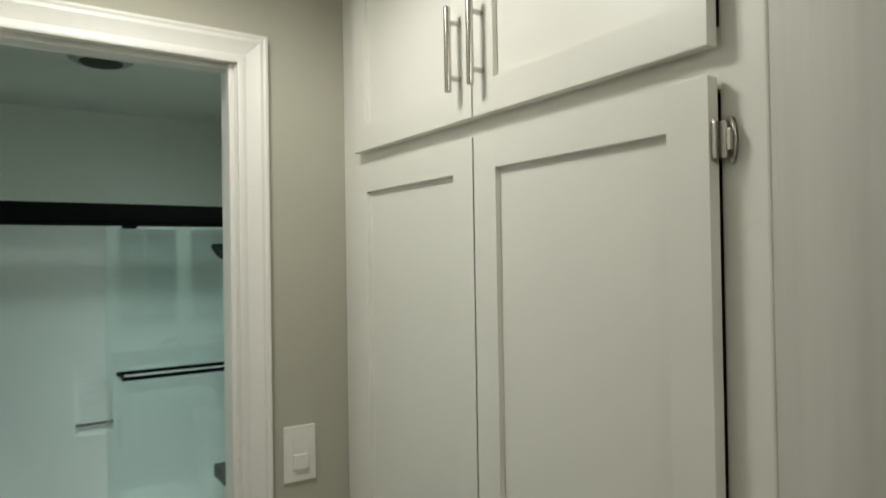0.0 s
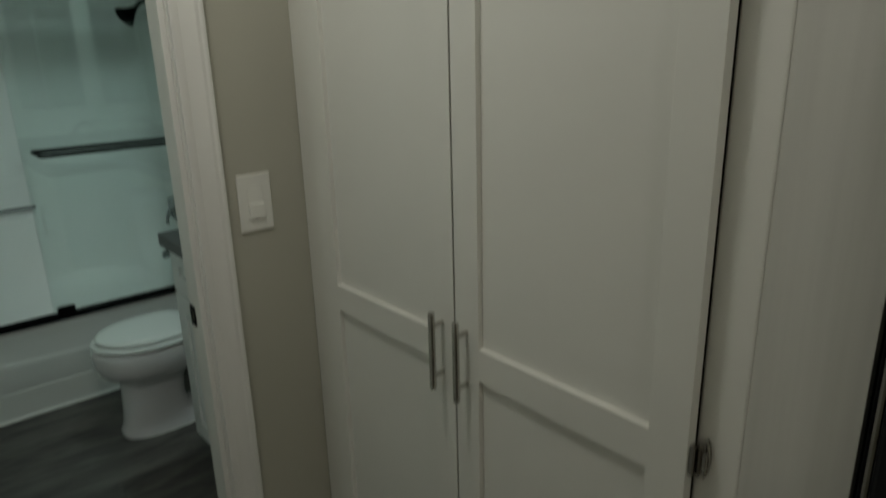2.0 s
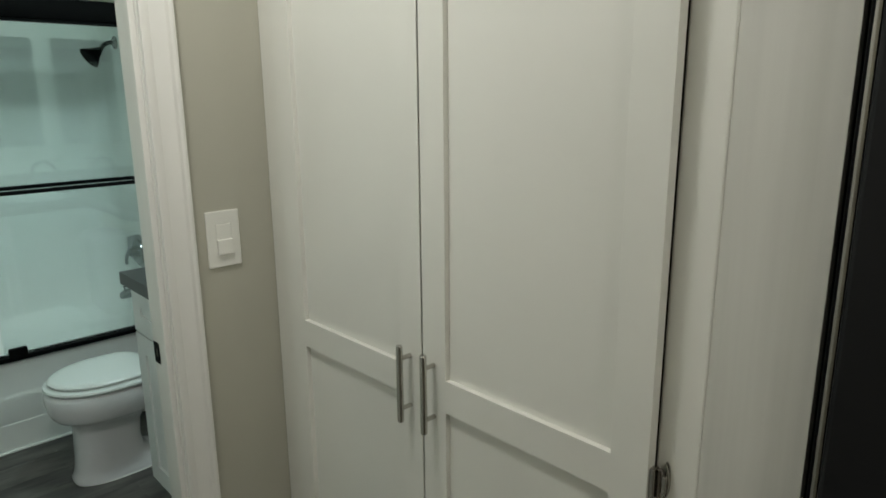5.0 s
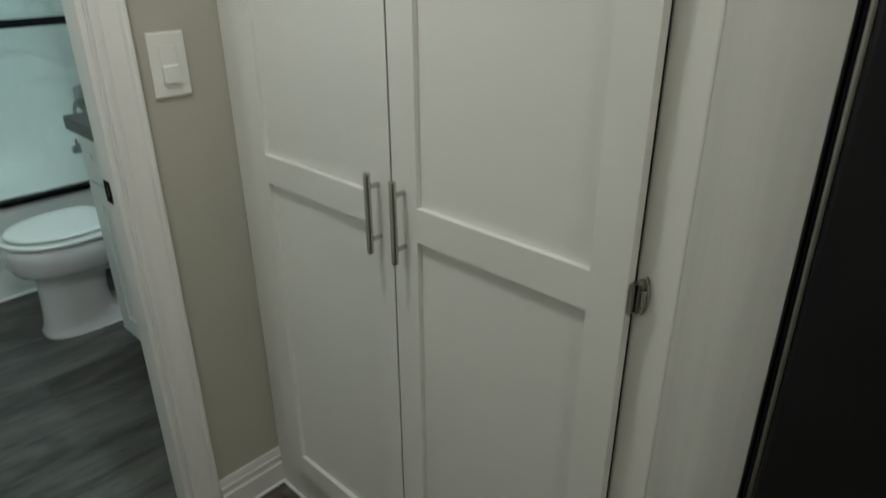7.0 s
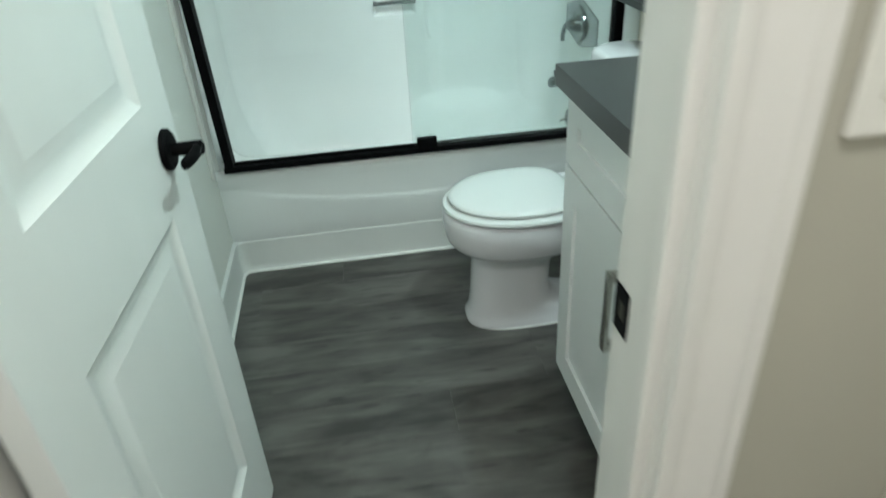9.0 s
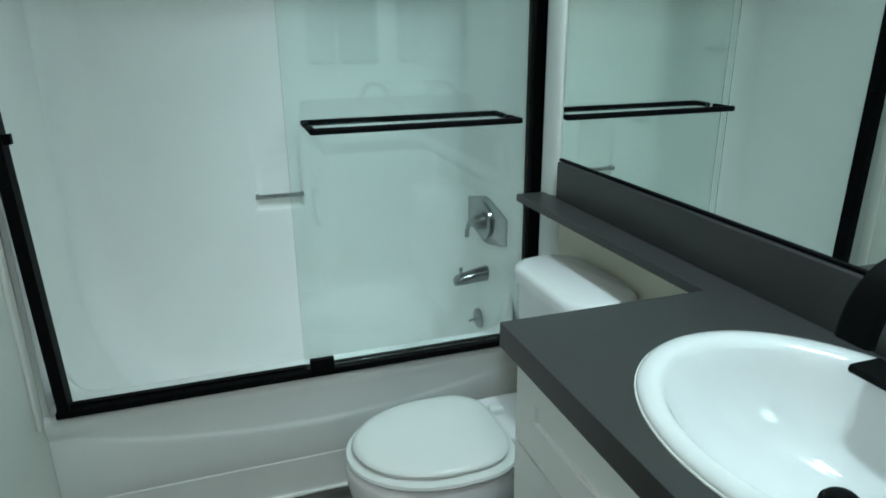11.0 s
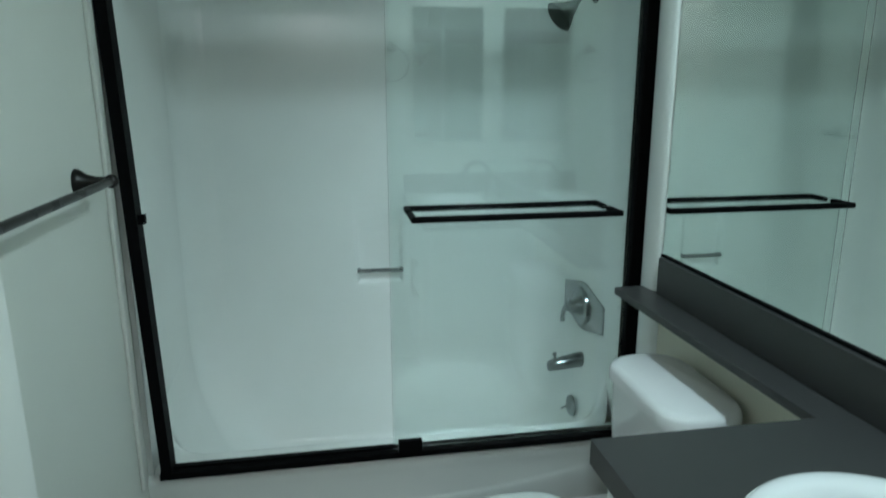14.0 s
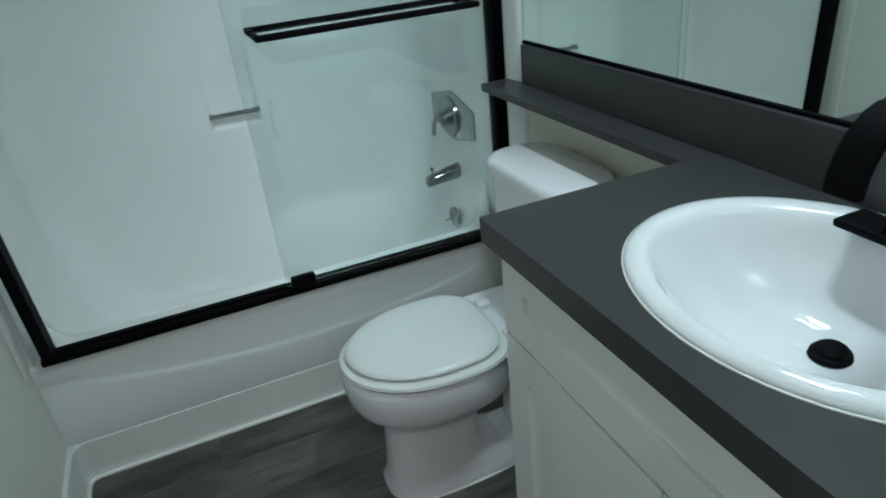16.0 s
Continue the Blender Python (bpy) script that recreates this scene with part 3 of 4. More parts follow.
def apron_section(x):
    """Rolled rim, a shallow band under it, and a fuller lower panel whose top edge sweeps in an arc."""
    u = min(1.0, max(0.0, (x + 0.06) / 1.22))
    arc = RIM - 0.072 - 0.073 * math.sin(math.pi * u) ** 0.8
    full = 0.0035 * min(1.0, 8 * u, 6 * (1 - u))
    upper = [(0.060, RIM - 0.002), (0.030, RIM), (-0.004, RIM + 0.001), (-0.018, RIM - 0.002), (-0.026, RIM - 0.008), (-0.030, RIM - 0.018), (-0.0305, RIM - 0.030), (-0.027, RIM - 0.046), (-0.0245, RIM - 0.060)]
    low = [(-0.0205 - full * k, arc - d) for k, d in ((0.0, -0.004), (0.15, 0.002), (0.6, 0.007), (0.9, 0.012), (1.0, 0.019), (0.95, 0.030))]
    foot = [(-0.0195, 0.180), (-0.015, 0.130), (-0.011, 0.115), (-0.008, 0.0), (0.06, 0.0)]
    return [(x, TUB_Y + y, z) for y, z in upper + low + foot]


part("apron", loft(bmesh.new(), [apron_section(BATH_L + 0.001 + k * (TUB_R - BATH_L - 0.002) / 36) for k in range(37)]), FIBRE, tub)


def rounded(x0, x1, y0, y1, r, z, n=8):
    ring = []
    for cx, cy, a0 in ((x1 - r, y1 - r, 0), (x0 + r, y1 - r, 90), (x0 + r, y0 + r, 180), (x1 - r, y0 + r, 270)):
        for k in range(n + 1):
            a = radians(a0 + 90 * k / n)
            ring.append((cx + r * math.cos(a), cy + r * math.sin(a), z))
    return ring


basin = bmesh.new()
X0, X1, Y0, Y1 = BATH_L + 0.0112, TUB_R - 0.0132, TUB_Y + 0.020, BACK_Y - 0.0492


def basin_ring(inset, r, rise, front):
    """A ring that stands higher at the walls than along the front rim."""
    ring = []
    for x, y, z in rounded(X0 + inset, X1 - inset, Y0 + front, Y1 - inset, r, 0):
        k = min(1.0, max(0.0, (y - Y0 - 0.03) / 0.14))
        ring.append((x, y, RIM + rise * k * k * (3 - 2 * k)))
    return ring


loft(basin, [basin_ring(0.0, 0.11, 0.20, 0.0), basin_ring(0.001, 0.11, 0.16, 0.020), basin_ring(0.004, 0.11, 0.11, 0.040), basin_ring(0.012, 0.112, 0.05, 0.050), basin_ring(0.024, 0.114, 0.0, 0.056),
             rounded(X0 + 0.040, X1 - 0.036, Y0 + 0.064, Y1 - 0.038, 0.116, RIM - 0.05), rounded(X0 + 0.075, X1 - 0.050, Y0 + 0.075, Y1 - 0.055, 0.12, 0.26), rounded(X0 + 0.14, X1 - 0.075, Y0 + 0.10, Y1 - 0.085, 0.125, 0.14), rounded(X0 + 0.19, X1 - 0.11, Y0 + 0.13, Y1 - 0.12, 0.12, 0.10), rounded(X0 + 0.26, X1 - 0.16, Y0 + 0.18, Y1 - 0.17, 0.10, 0.088)], cap0=False)
part("basin", basin, FIBRE, tub)

surround = thing("tub_surround", "glossy white three-wall tub surround with a recessed soap niche", "tub surround", (0, 0, 0))
TOP, SX0, SX1, SY = 1.83, BATH_L + 0.012, TUB_R - 0.014, BACK_Y - 0.05
NX0, NX1, NZ0, NZ1 = 0.455, 0.652, 0.690, 1.060


def corner(cx, cy, a0, r=0.11, n=8):
    return [(cx + r * math.cos(radians(a0 + 90 * k / n)), cy + r * math.sin(radians(a0 + 90 * k / n))) for k in range(n + 1)]


def sheet(path, zs):
    bm = bmesh.new()
    return loft(bm, [[(x, y, z) for x, y in path] for z in zs], False, False, False)


part("side_panel", sheet([(SX0, TUB_Y - 0.012)] + [p for p in reversed(corner(SX0 + 0.11, SY - 0.11, 90))], (RIM + 0.002, TOP - 0.012, TOP)), FIBRE, surround)
part("side_panel", sheet([(SX1, TUB_Y - 0.012)] + corner(SX1 - 0.11, SY - 0.11, 0), (RIM + 0.002, TOP - 0.012, TOP)), FIBRE, surround)
back = bmesh.new()
gx = [SX0 + 0.11, NX0, NX1, SX1 - 0.11]
gz = [RIM + 0.19, NZ0, NZ1, TOP]
for i in range(3):
    for j in range(3):
        if (i, j) != (1, 1):
            back.faces.new([back.verts.new(p) for p in ((gx[i], SY, gz[j]), (gx[i + 1], SY, gz[j]), (gx[i + 1], SY, gz[j + 1]), (gx[i], SY, gz[j + 1]))])
bmesh.ops.remove_doubles(back, verts=back.verts[:], dist=1e-5)
part("back_panel", back, FIBRE, surround)
niche = bmesh.new()
loft(niche, [[(x, SY + d * 1.1, z) for x, z in ((NX0 + i, NZ0 + i), (NX1 - i, NZ0 + i), (NX1 - i, NZ1 - i * 5), (NX0 + i, NZ1 - i * 5))] for d, i in ((0.0, 0.0), (0.001, 0.006), (0.003, 0.012), (0.007, 0.017), (0.012, 0.021), (0.017, 0.026), (0.020, 0.034), (0.021, 0.045))], cap0=False)
part("niche", niche, FIBRE, surround)
part("top_flange", boxes((SX0, SX1, SY - 0.002, BACK_Y - 0.001, TOP - 0.004, TOP, 0.001), (BATH_L + 0.001, SX0 + 0.002, TUB_Y - 0.012, SY, TOP - 0.004, TOP), (SX1 - 0.002, TUB_R - 0.001, TUB_Y - 0.012, SY, TOP - 0.004, TOP)), FIBRE, surround)
part("front_flange", boxes((BATH_L + 0.001, SX0 + 0.003, TUB_Y - 0.016, TUB_Y - 0.010, RIM, TOP)), FIBRE, surround)
part("front_flange", boxes((SX1 - 0.003, TUB_R - 0.001, TUB_Y - 0.016, TUB_Y - 0.010, RIM, TOP)), FIBRE, surround)
grab = part("grab_bar", tube(bmesh.new(), [(NX0 + 0.018, SY - 0.010, 0.754), (NX1 - 0.018, SY - 0.010, 0.754)], 0.008, 14), CHROME, surround, "chrome bar across the niche")
for x in (NX0 + 0.020, NX1 - 0.020):
    part("bar_end", boxes((x - 0.006, x + 0.006, SY - 0.014, SY + 0.024, 0.746, 0.762, 0.002)), CHROME, grab)

# ---- sliding shower doors ----
FX0, FX1, FY0, FY1 = -0.128, TUB_R - 0.002, 3.268, 3.322
shower = thing("shower_door", "black-framed sliding glass tub doors pushed to one side", "shower door", (0, 0, 0))
part("bottom_track", boxes((-0.094, FX1, FY0, FY1, RIM + 0.0015, RIM + 0.020, 0.002), (-0.094, FX1, FY0 + 0.024, FY0 + 0.028, RIM + 0.016, RIM + 0.026, 0.001)), BLACK, shower)
part("header", boxes((FX0, FX1, FY0 - 0.004, FY1 + 0.004, 1.738, 1.824, 0.016)), BLACK, shower)
part("header_lip", boxes((FX0 + 0.03, FX1 - 0.03, FY0 + 0.004, FY1 - 0.004, 1.730, 1.739, 0.001)), BLACK, shower)
# the wall-side jamb leans a little, shaped to fit the camera's view
part("side_jamb", loft(bmesh.new(), [[(x, y, z) for x, y in ((o, FY0 + 0.002), (o + 0.027, FY0 + 0.002), (o + 0.027, FY1 - 0.002), (o, FY1 - 0.002))] for z, o in ((RIM + 0.018, -0.089), (1.740, -0.124))]), BLACK, shower)
part("side_jamb", boxes((FX1 - 0.036, FX1, FY0 + 0.002, FY1 - 0.002, RIM + 0.018, 1.740, 0.003)), BLACK, shower)
part("bumper", boxes((-0.084, -0.064, FY0 + 0.012, FY0 + 0.030, 1.085, 1.108, 0.001)), BLACK, shower)
part("guide", boxes((0.540, 0.606, FY0 - 0.006, FY0 + 0.012, RIM + 0.018, RIM + 0.056, 0.002)), BLACK, shower)
for x in (0.62,):
    part("roller_clip", boxes((x - 0.03, x + 0.03, FY0 + 0.008, FY0 + 0.020, 1.718, 1.732, 0.002)), BLACK, shower)
panes = []
for name, x0, x1, y in (("outer_pane", 0.527, 1.206, 3.284), ("inner_pane", 0.535, 1.204, 3.308)):
    p = part(name, boxes((x0, x1, y - 0.003, y + 0.003, RIM + 0.026, 1.732, 0.0008)), GLASS, shower, "clear green-edged tempered glass", False)
    p.visible_shadow = False
    panes.append(p)


def towel_loop(parent, y0, y1):
    bar = part("towel_bar", boxes((0.575, 1.134, y0 - 0.008, y0 + 0.008, 1.079, 1.095, 0.005)), BLACK, parent, "black bar handle across the glass")
    for x in (0.583, 1.126):
        part("bar_arm", boxes((x - 0.008, x + 0.008, y0, y1, 1.080, 1.094, 0.004)), BLACK, bar)


towel_loop(panes[0], 3.205, 3.281)
towel_loop(panes[1], 3.372, 3.311)
structure("trim_tub_corner", loft(bmesh.new(), [[(BATH_R - 0.001 - 0.019 * math.sin(t) ** 0.8, 3.204 - 0.097 * (1 - math.cos(t)) / 2, z) for t in [k * math.pi / 12 for k in range(13)]] for z in (RIM - 0.01, CEILING - 0.002)]), FIBRE, "white rounded corner trim beside the tub opening", "trim")
structure("trim_tub_left", boxes((BATH_L, BATH_L + 0.010, 3.228, 3.266, RIM + 0.0, 2.0, 0.004)), TRIM, "narrow white trim strip beside the tub opening", "trim")

# ---- tub fittings ----
valve = thing("shower_valve", "chrome single-lever tub valve on a long six-sided plate", "tap", (SX1, 3.648, 0.685))
octagon = [(-0.170, -0.046), (-0.150, -0.050), (-0.02, -0.082), (0.02, -0.082), (0.150, -0.050), (0.170, -0.046), (0.170, 0.046), (0.150, 0.050), (0.02, 0.082), (-0.02, 0.082), (-0.150, 0.050), (-0.170, 0.046)]
part("plate", loft(bmesh.new(), [[(x, y * k, z * k) for y, z in octagon] for x, k in ((0.0, 1.0), (-0.005, 1.0), (-0.009, 0.96))]), CHROME, valve)
part("dial", lathe_x([(-0.009, 0.066), (-0.018, 0.064), (-0.022, 0.054), (-0.014, 0.046), (-0.012, 0.032), (-0.030, 0.026), (-0.052, 0.022), (-0.060, 0.014)], 0, 0), CHROME, valve)
part("lever", tube(bmesh.new(), [(-0.050, 0.010, 0.0), (-0.058, 0.030, -0.018), (-0.060, 0.042, -0.045), (-0.058, 0.046, -0.066)], [0.013, 0.010, 0.008, 0.009], 14), CHROME, valve)
spout = thing("tub_spout", "chrome tub spout with a pull-up diverter", "tub spout", (SX1, 3.642, 0.488))
part("body", loft(bmesh.new(), [[(x, r * math.cos(k * math.tau / 20), dz + (r * 0.9 if math.sin(k * math.tau / 20) > 0 else r) * math.sin(k * math.tau / 20)) for k in range(20)] for x, r, dz in ((0.0, 0.030, 0.004), (-0.012, 0.028, 0.004), (-0.045, 0.026, 0.0), (-0.095, 0.023, -0.007), (-0.118, 0.020, -0.012), (-0.124, 0.012, -0.014))]), CHROME, spout)
part("diverter", tube(bmesh.new(), [(-0.100, 0, 0.010), (-0.100, 0, 0.026), (-0.100, 0, 0.027), (-0.100, 0, 0.034)], [0.004, 0.004, 0.008, 0.007], 12), CHROME, spout)
overflow = thing("overflow_plate", "round chrome tub overflow plate with a trip lever", "overflow plate", (X1 - 0.047, 3.606, 0.338))
part("plate", lathe_x([(0.004, 0.036), (-0.004, 0.036), (-0.010, 0.028), (-0.012, 0.01)], 0, 0), CHROME, overflow)
part("lever", tube(bmesh.new(), [(-0.010, 0, 0.0), (-0.030, 0, -0.004), (-0.036, 0, -0.008)], [0.004, 0.003, 0.005], 10), CHROME, overflow)
head = thing("overhead_shower", "matte black shower head on a bent arm", "shower", (SX1, 3.670, 1.692))
part("flange", lathe_x([(0.0, 0.030), (-0.005, 0.029), (-0.012, 0.016)], 0, 0), BLACK, head)
part("arm", tube(bmesh.new(), [(0, 0, 0), (-0.022, -0.002, 0.001), (-0.042, -0.004, -0.006), (-0.060, -0.007, -0.020), (-0.072, -0.010, -0.036)], 0.0095, 14), BLACK, head)
hd = Vector((-0.80, -0.10, -0.60)).normalized()
h0 = Vector((-0.068, -0.009, -0.030))
part("head", tube(bmesh.new(), [h0 + hd * d for d in (0.0, 0.010, 0.016, 0.034, 0.060, 0.074, 0.077)], [0.011, 0.014, 0.018, 0.025, 0.043, 0.050, 0.045], 28), BLACK, head)

# ---- bases and caulk in the bathroom ----
cove = [(0.010, 0.123), (-0.001, 0.122), (-0.003, 0.119), (-0.0035, 0.10), (-0.004, 0.03), (-0.006, 0.010), (-0.010, 0.003), (-0.010, 0.0), (0.010, 0.0)]
BX, BY, BR = BATH_L + 0.010, TUB_Y - 0.012, 0.038
bend = [(BX + BR - BR * math.cos(a), BY - BR + BR * math.sin(a), math.cos(a), -math.sin(a)) for a in [k * math.pi / 20 for k in range(11)]]
wall_run = [(BX, BATH_Y, 1, 0), (BX, 2.4, 1, 0), (BX, BY - BR, 1, 0)]
tub_run = bend + [(0.35, BY, 0, -1), (0.8, BY, 0, -1), (BATH_R, BY, 0, -1)]


def cove_base(run, back):
    return loft(bmesh.new(), [[(x - nx * (back if d > 0 else d), y - ny * (back if d > 0 else d), z) for d, z in cove] for x, y, nx, ny in run])


structure("baseboard_tub", cove_base(tub_run, 0.020), VINYL, "pale grey vinyl cove base bent into the corner along the tub", "baseboard")
structure("baseboard_bath_left", cove_base(wall_run, 0.010), VINYL, "pale grey vinyl cove base along the bathroom wall", "baseboard")
rng = random.Random(3)
bead = [(x + nx * 0.012, y + ny * 0.012, 0.0025) for x, y, nx, ny in wall_run[:2] + [(BX, y, 1, 0) for y in (2.6, 2.8, 3.0, 3.15)] + bend[::2] + [(-0.03 + 0.065 * k, BY, 0, -1) for k in range(19)]]
structure("caulk_bath", tube(bmesh.new(), bead, [rng.uniform(0.0042, 0.0068) for p in bead], 10), CAULK, "uneven white caulk bead where the bathroom base meets the floor", "caulk")

# ---- towel bar on the wall ----
rack = thing("towel_bar", "dark bronze wall towel bar with flared ends", "towel bar", (BATH_L, 3.060, 1.219))
for y in (0.0, -0.61):
    post = part("post", lathe_x([(0.0, 0.027), (0.004, 0.027), (0.010, 0.024), (0.022, 0.015), (0.040, 0.0105), (0.058, 0.0095)], y, 0), BRONZE, rack)
    ball = bmesh.new()
    bmesh.ops.create_uvsphere(ball, u_segments=16, v_segments=10, radius=0.0145, matrix=Matrix.Translation((0.068, y, 0)))
    part("ball_end", ball, BRONZE, post)
part("bar", tube(bmesh.new(), [(0.068, 0.0, 0), (0.068, -0.61, 0)], 0.0085, 14), BRONZE, rack)

# ---- vanity ----
VX, VY0, VY1, VZ0, VZ1 = 0.769, BATH_Y + 0.004, 2.430, 0.155, 0.857
VS = 2.053
vanity = thing("vanity_cabinet", "white shaker vanity cabinet with square nickel pulls", "vanity", (0, 0, 0))
part("side_panel", boxes((VX + 0.019, BATH_R - 0.001, VY1 - 0.016, VY1, VZ0, VZ1, 0.001)), VAN, vanity)
part("side_panel", boxes((VX + 0.019, BATH_R - 0.001, VY0, VY0 + 0.016, VZ0, VZ1, 0.001)), VAN, vanity)
part("bottom_panel", boxes((VX + 0.019, BATH_R - 0.002, VY0 + 0.016, VY1 - 0.016, VZ0, VZ0 + 0.016)), VAN, vanity)
part("face_frame", boxes((VX + 0.019, VX + 0.036, VY0 + 0.016, VY1 - 0.016, 0.680, 0.720), (VX + 0.019, VX + 0.036, VY0 + 0.016, VY1 - 0.016, 0.845, VZ1), (VX + 0.019, VX + 0.036, VS - 0.02, VS + 0.02, VZ0 + 0.016, 0.680)), VAN, vanity)
# Shade of the recess under the vanity is put into the toe kick's colour.
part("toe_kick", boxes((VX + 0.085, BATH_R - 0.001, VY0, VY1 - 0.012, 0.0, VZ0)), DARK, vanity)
drawer = shaker_door("false_drawer", vanity, VY0 + 0.004, VY1 - 0.001, 0.699, VZ1 - 0.003, (), 0.062, VX, 0.018, VAN, 0.007)
vl = shaker_door("door", vanity, VS + 0.0015, VY1 - 0.001, VZ0 + 0.003, 0.693, (), 0.065, VX, 0.018, VAN, 0.007)
vr = shaker_door("door", vanity, VY0 + 0.004, VS - 0.0015, VZ0 + 0.003, 0.693, (), 0.065, VX, 0.018, VAN, 0.007)
for leaf, y in ((vl, 2.092), (vr, 2.018)):
    bm = boxes((VX - 0.032, VX - 0.024, y - 0.009, y + 0.009, 0.475, 0.640, 0.0012), (VX - 0.0245, VX, y - 0.0085, y + 0.0085, 0.476, 0.492, 0.001), (VX - 0.0245, VX, y - 0.0085, y + 0.0085, 0.623, 0.639, 0.001))
    part("handle", bm, NICKEL, leaf, "square brushed nickel pull")

CT = 0.898
counter = thing("countertop", "charcoal quartz countertop with backsplash and narrow shelf over toilet", "countertop", (0, 0, 0))
SCX, SCY, SA, SB = 0.981, 2.058, 0.198, 0.244
slab = bmesh.new()
cy1 = 2.442
N = 48
hole = [(SCX + (SA - 0.02) * math.cos(k * math.tau / N), SCY + (SB - 0.02) * math.sin(k * math.tau / N)) for k in range(N)]

def slab_mesh(bm, z0, z1):
    """The slab with its oval cut-out: main rectangle joined ring-wise to the oval, and the shelf beside it."""
    x0, x1, y0, y1 = 0.744, BATH_R - 0.001, BATH_Y + 0.001, cy1
    sq = []
    for k in range(N):
        c, s = math.cos(k * math.tau / N), math.sin(k * math.tau / N)
        t = min((x1 - SCX) / c if c > 1e-9 else (x0 - SCX) / c if c < -1e-9 else 1e9, (y1 - SCY) / s if s > 1e-9 else (y0 - SCY) / s if s < -1e-9 else 1e9)
        sq.append([SCX + c * t, SCY + s * t])
    for cxy in ((x0, y0), (x0, y1), (x1, y0), (x1, y1)):
        i = min(range(N), key=lambda q: (sq[q][0] - cxy[0]) ** 2 + (sq[q][1] - cxy[1]) ** 2)
        sq[i] = list(cxy)
    rings = [[(x, y, z1) for x, y in hole], [(x, y, z1) for x, y in sq], [(x, y, z0) for x, y in sq], [(x, y, z0) for x, y in hole], [(x, y, z1) for x, y in hole]]
    loft(bm, rings, False, False)
    bmesh.ops.remove_doubles(bm, verts=bm.verts[:], dist=1e-5)


slab_mesh(slab, CT - 0.040, CT)
part("slab", slab, QUARTZ, counter, "", False)
ledge = boxes((1.112, BATH_R - 0.001, cy1, 3.169, CT - 0.019, CT - 0.0005, 0.001))
for v in ledge.verts:
    if v.co.x < 1.15:
        v.co.x += 0.006 - 0.012 * (v.co.y - cy1) / 0.727
part("shelf", ledge, QUARTZ, counter)
part("backsplash", boxes((BATH_R - 0.022, BATH_R - 0.001, BATH_Y + 0.001, 3.093, CT, 0.993, 0.0015)), QUARTZ, counter)

part("side_splash", boxes((0.748, BATH_R - 0.0225, BATH_Y + 0.001, BATH_Y + 0.021, CT, 0.9925, 0.0015)), QUARTZ, counter)

mirror = structure("mirror", boxes((BATH_R - 0.007, BATH_R - 0.0005, BATH_Y + 0.002, 3.102, 0.9965, 1.960, 0.001)), MIRROR, "large frameless wall mirror above the vanity", "mirror", False)
structure("mirror_channel", boxes((BATH_R - 0.012, BATH_R - 0.0005, BATH_Y + 0.002, 3.102, 0.9932, 0.9995, 0.001)), BLACK, "thin dark channel under the mirror", "trim", False)

sink = thing("sink", "glossy white oval drop-in sink", "sink", (SCX, SCY, CT))
prof = [(1.0, 0.0), (1.0, 0.003), (0.990, 0.007), (0.965, 0.0105), (0.925, 0.0130), (0.885, 0.0140), (0.850, 0.0130), (0.825, 0.0095), (0.800, 0.002), (0.765, -0.012), (0.71, -0.034), (0.63, -0.060), (0.50, -0.086), (0.36, -0.103), (0.20, -0.113), (0.085, -0.116)]
rings = []
for k, z in prof:
    s = min(1.0, max(0.0, (0.84 - k) / 0.6))
    rings.append([(0.034 * s - 0.012 * min(1.0, max(0.0, (0.95 - k) / 0.15)) + SA * k * math.cos(i * math.tau / 64), 0.004 * s + SB * k * math.sin(i * math.tau / 64), z) for i in range(64)])
part("bowl", loft(bmesh.new(), rings, False, True), CERAMIC, sink)
part("caulk", loft(bmesh.new(), [[(SA * k * math.cos(i * math.tau / 64), SB * k * math.sin(i * math.tau / 64), z) for i in range(64)] for k, z in ((1.010, 0.0005), (1.008, 0.002), (0.998, 0.003))], False, False), CAULK, sink)
drain = part("drain", loft(bmesh.new(), [oval(0.039, 0.004, z, r, r, 28) for z, r in ((-0.114, 0.025), (-0.109, 0.024), (-0.107, 0.020), (-0.103, 0.019), (-0.099, 0.014), (-0.0975, 0.005))]), BLACK, sink, "black pop-up drain stopper")

faucet = thing("faucet", "matte black arched basin faucet on a rectangular plate", "faucet", (1.106, 2.055, CT + 0.0142))
part("base_plate", boxes((-0.027, 0.027, -0.080, 0.080, 0.0, 0.012, 0.004)), BLACK, faucet)
part("column", loft(bmesh.new(), [rounded(-r, r, -r * 1.1, r * 1.1, 0.008, z, 4) for z, r in ((0.012, 0.022), (0.03, 0.020), (0.09, 0.018))]), BLACK, faucet)
arc = []
for k in range(15):
    a = k / 14 * math.pi * 0.98
    arc.append((-0.065 + 0.065 * math.cos(a), 0.09 + 0.085 * math.sin(a)))
sp = []
for i, (x, z) in enumerate(arc):
    j0, j1 = arc[max(i - 1, 0)], arc[min(i + 1, len(arc) - 1)]
    dx, dz = j1[0] - j0[0], j1[1] - j0[1]
    L = math.hypot(dx, dz)
    nx, nz = -dz / L, dx / L
    w, th = 0.020, 0.0075
    sp.append([(x + nx * th * c, w * s, z + nz * th * c) for c, s in ((1, 0.8), (0.7, 1), (-0.7, 1), (-1, 0.8), (-1, -0.8), (-0.7, -1), (0.7, -1), (1, -0.8))])
part("spout", loft(bmesh.new(), sp), BLACK, faucet)
part("lever", boxes((-0.012, 0.030, -0.010, 0.010, 0.172, 0.182, 0.004)), BLACK, faucet)

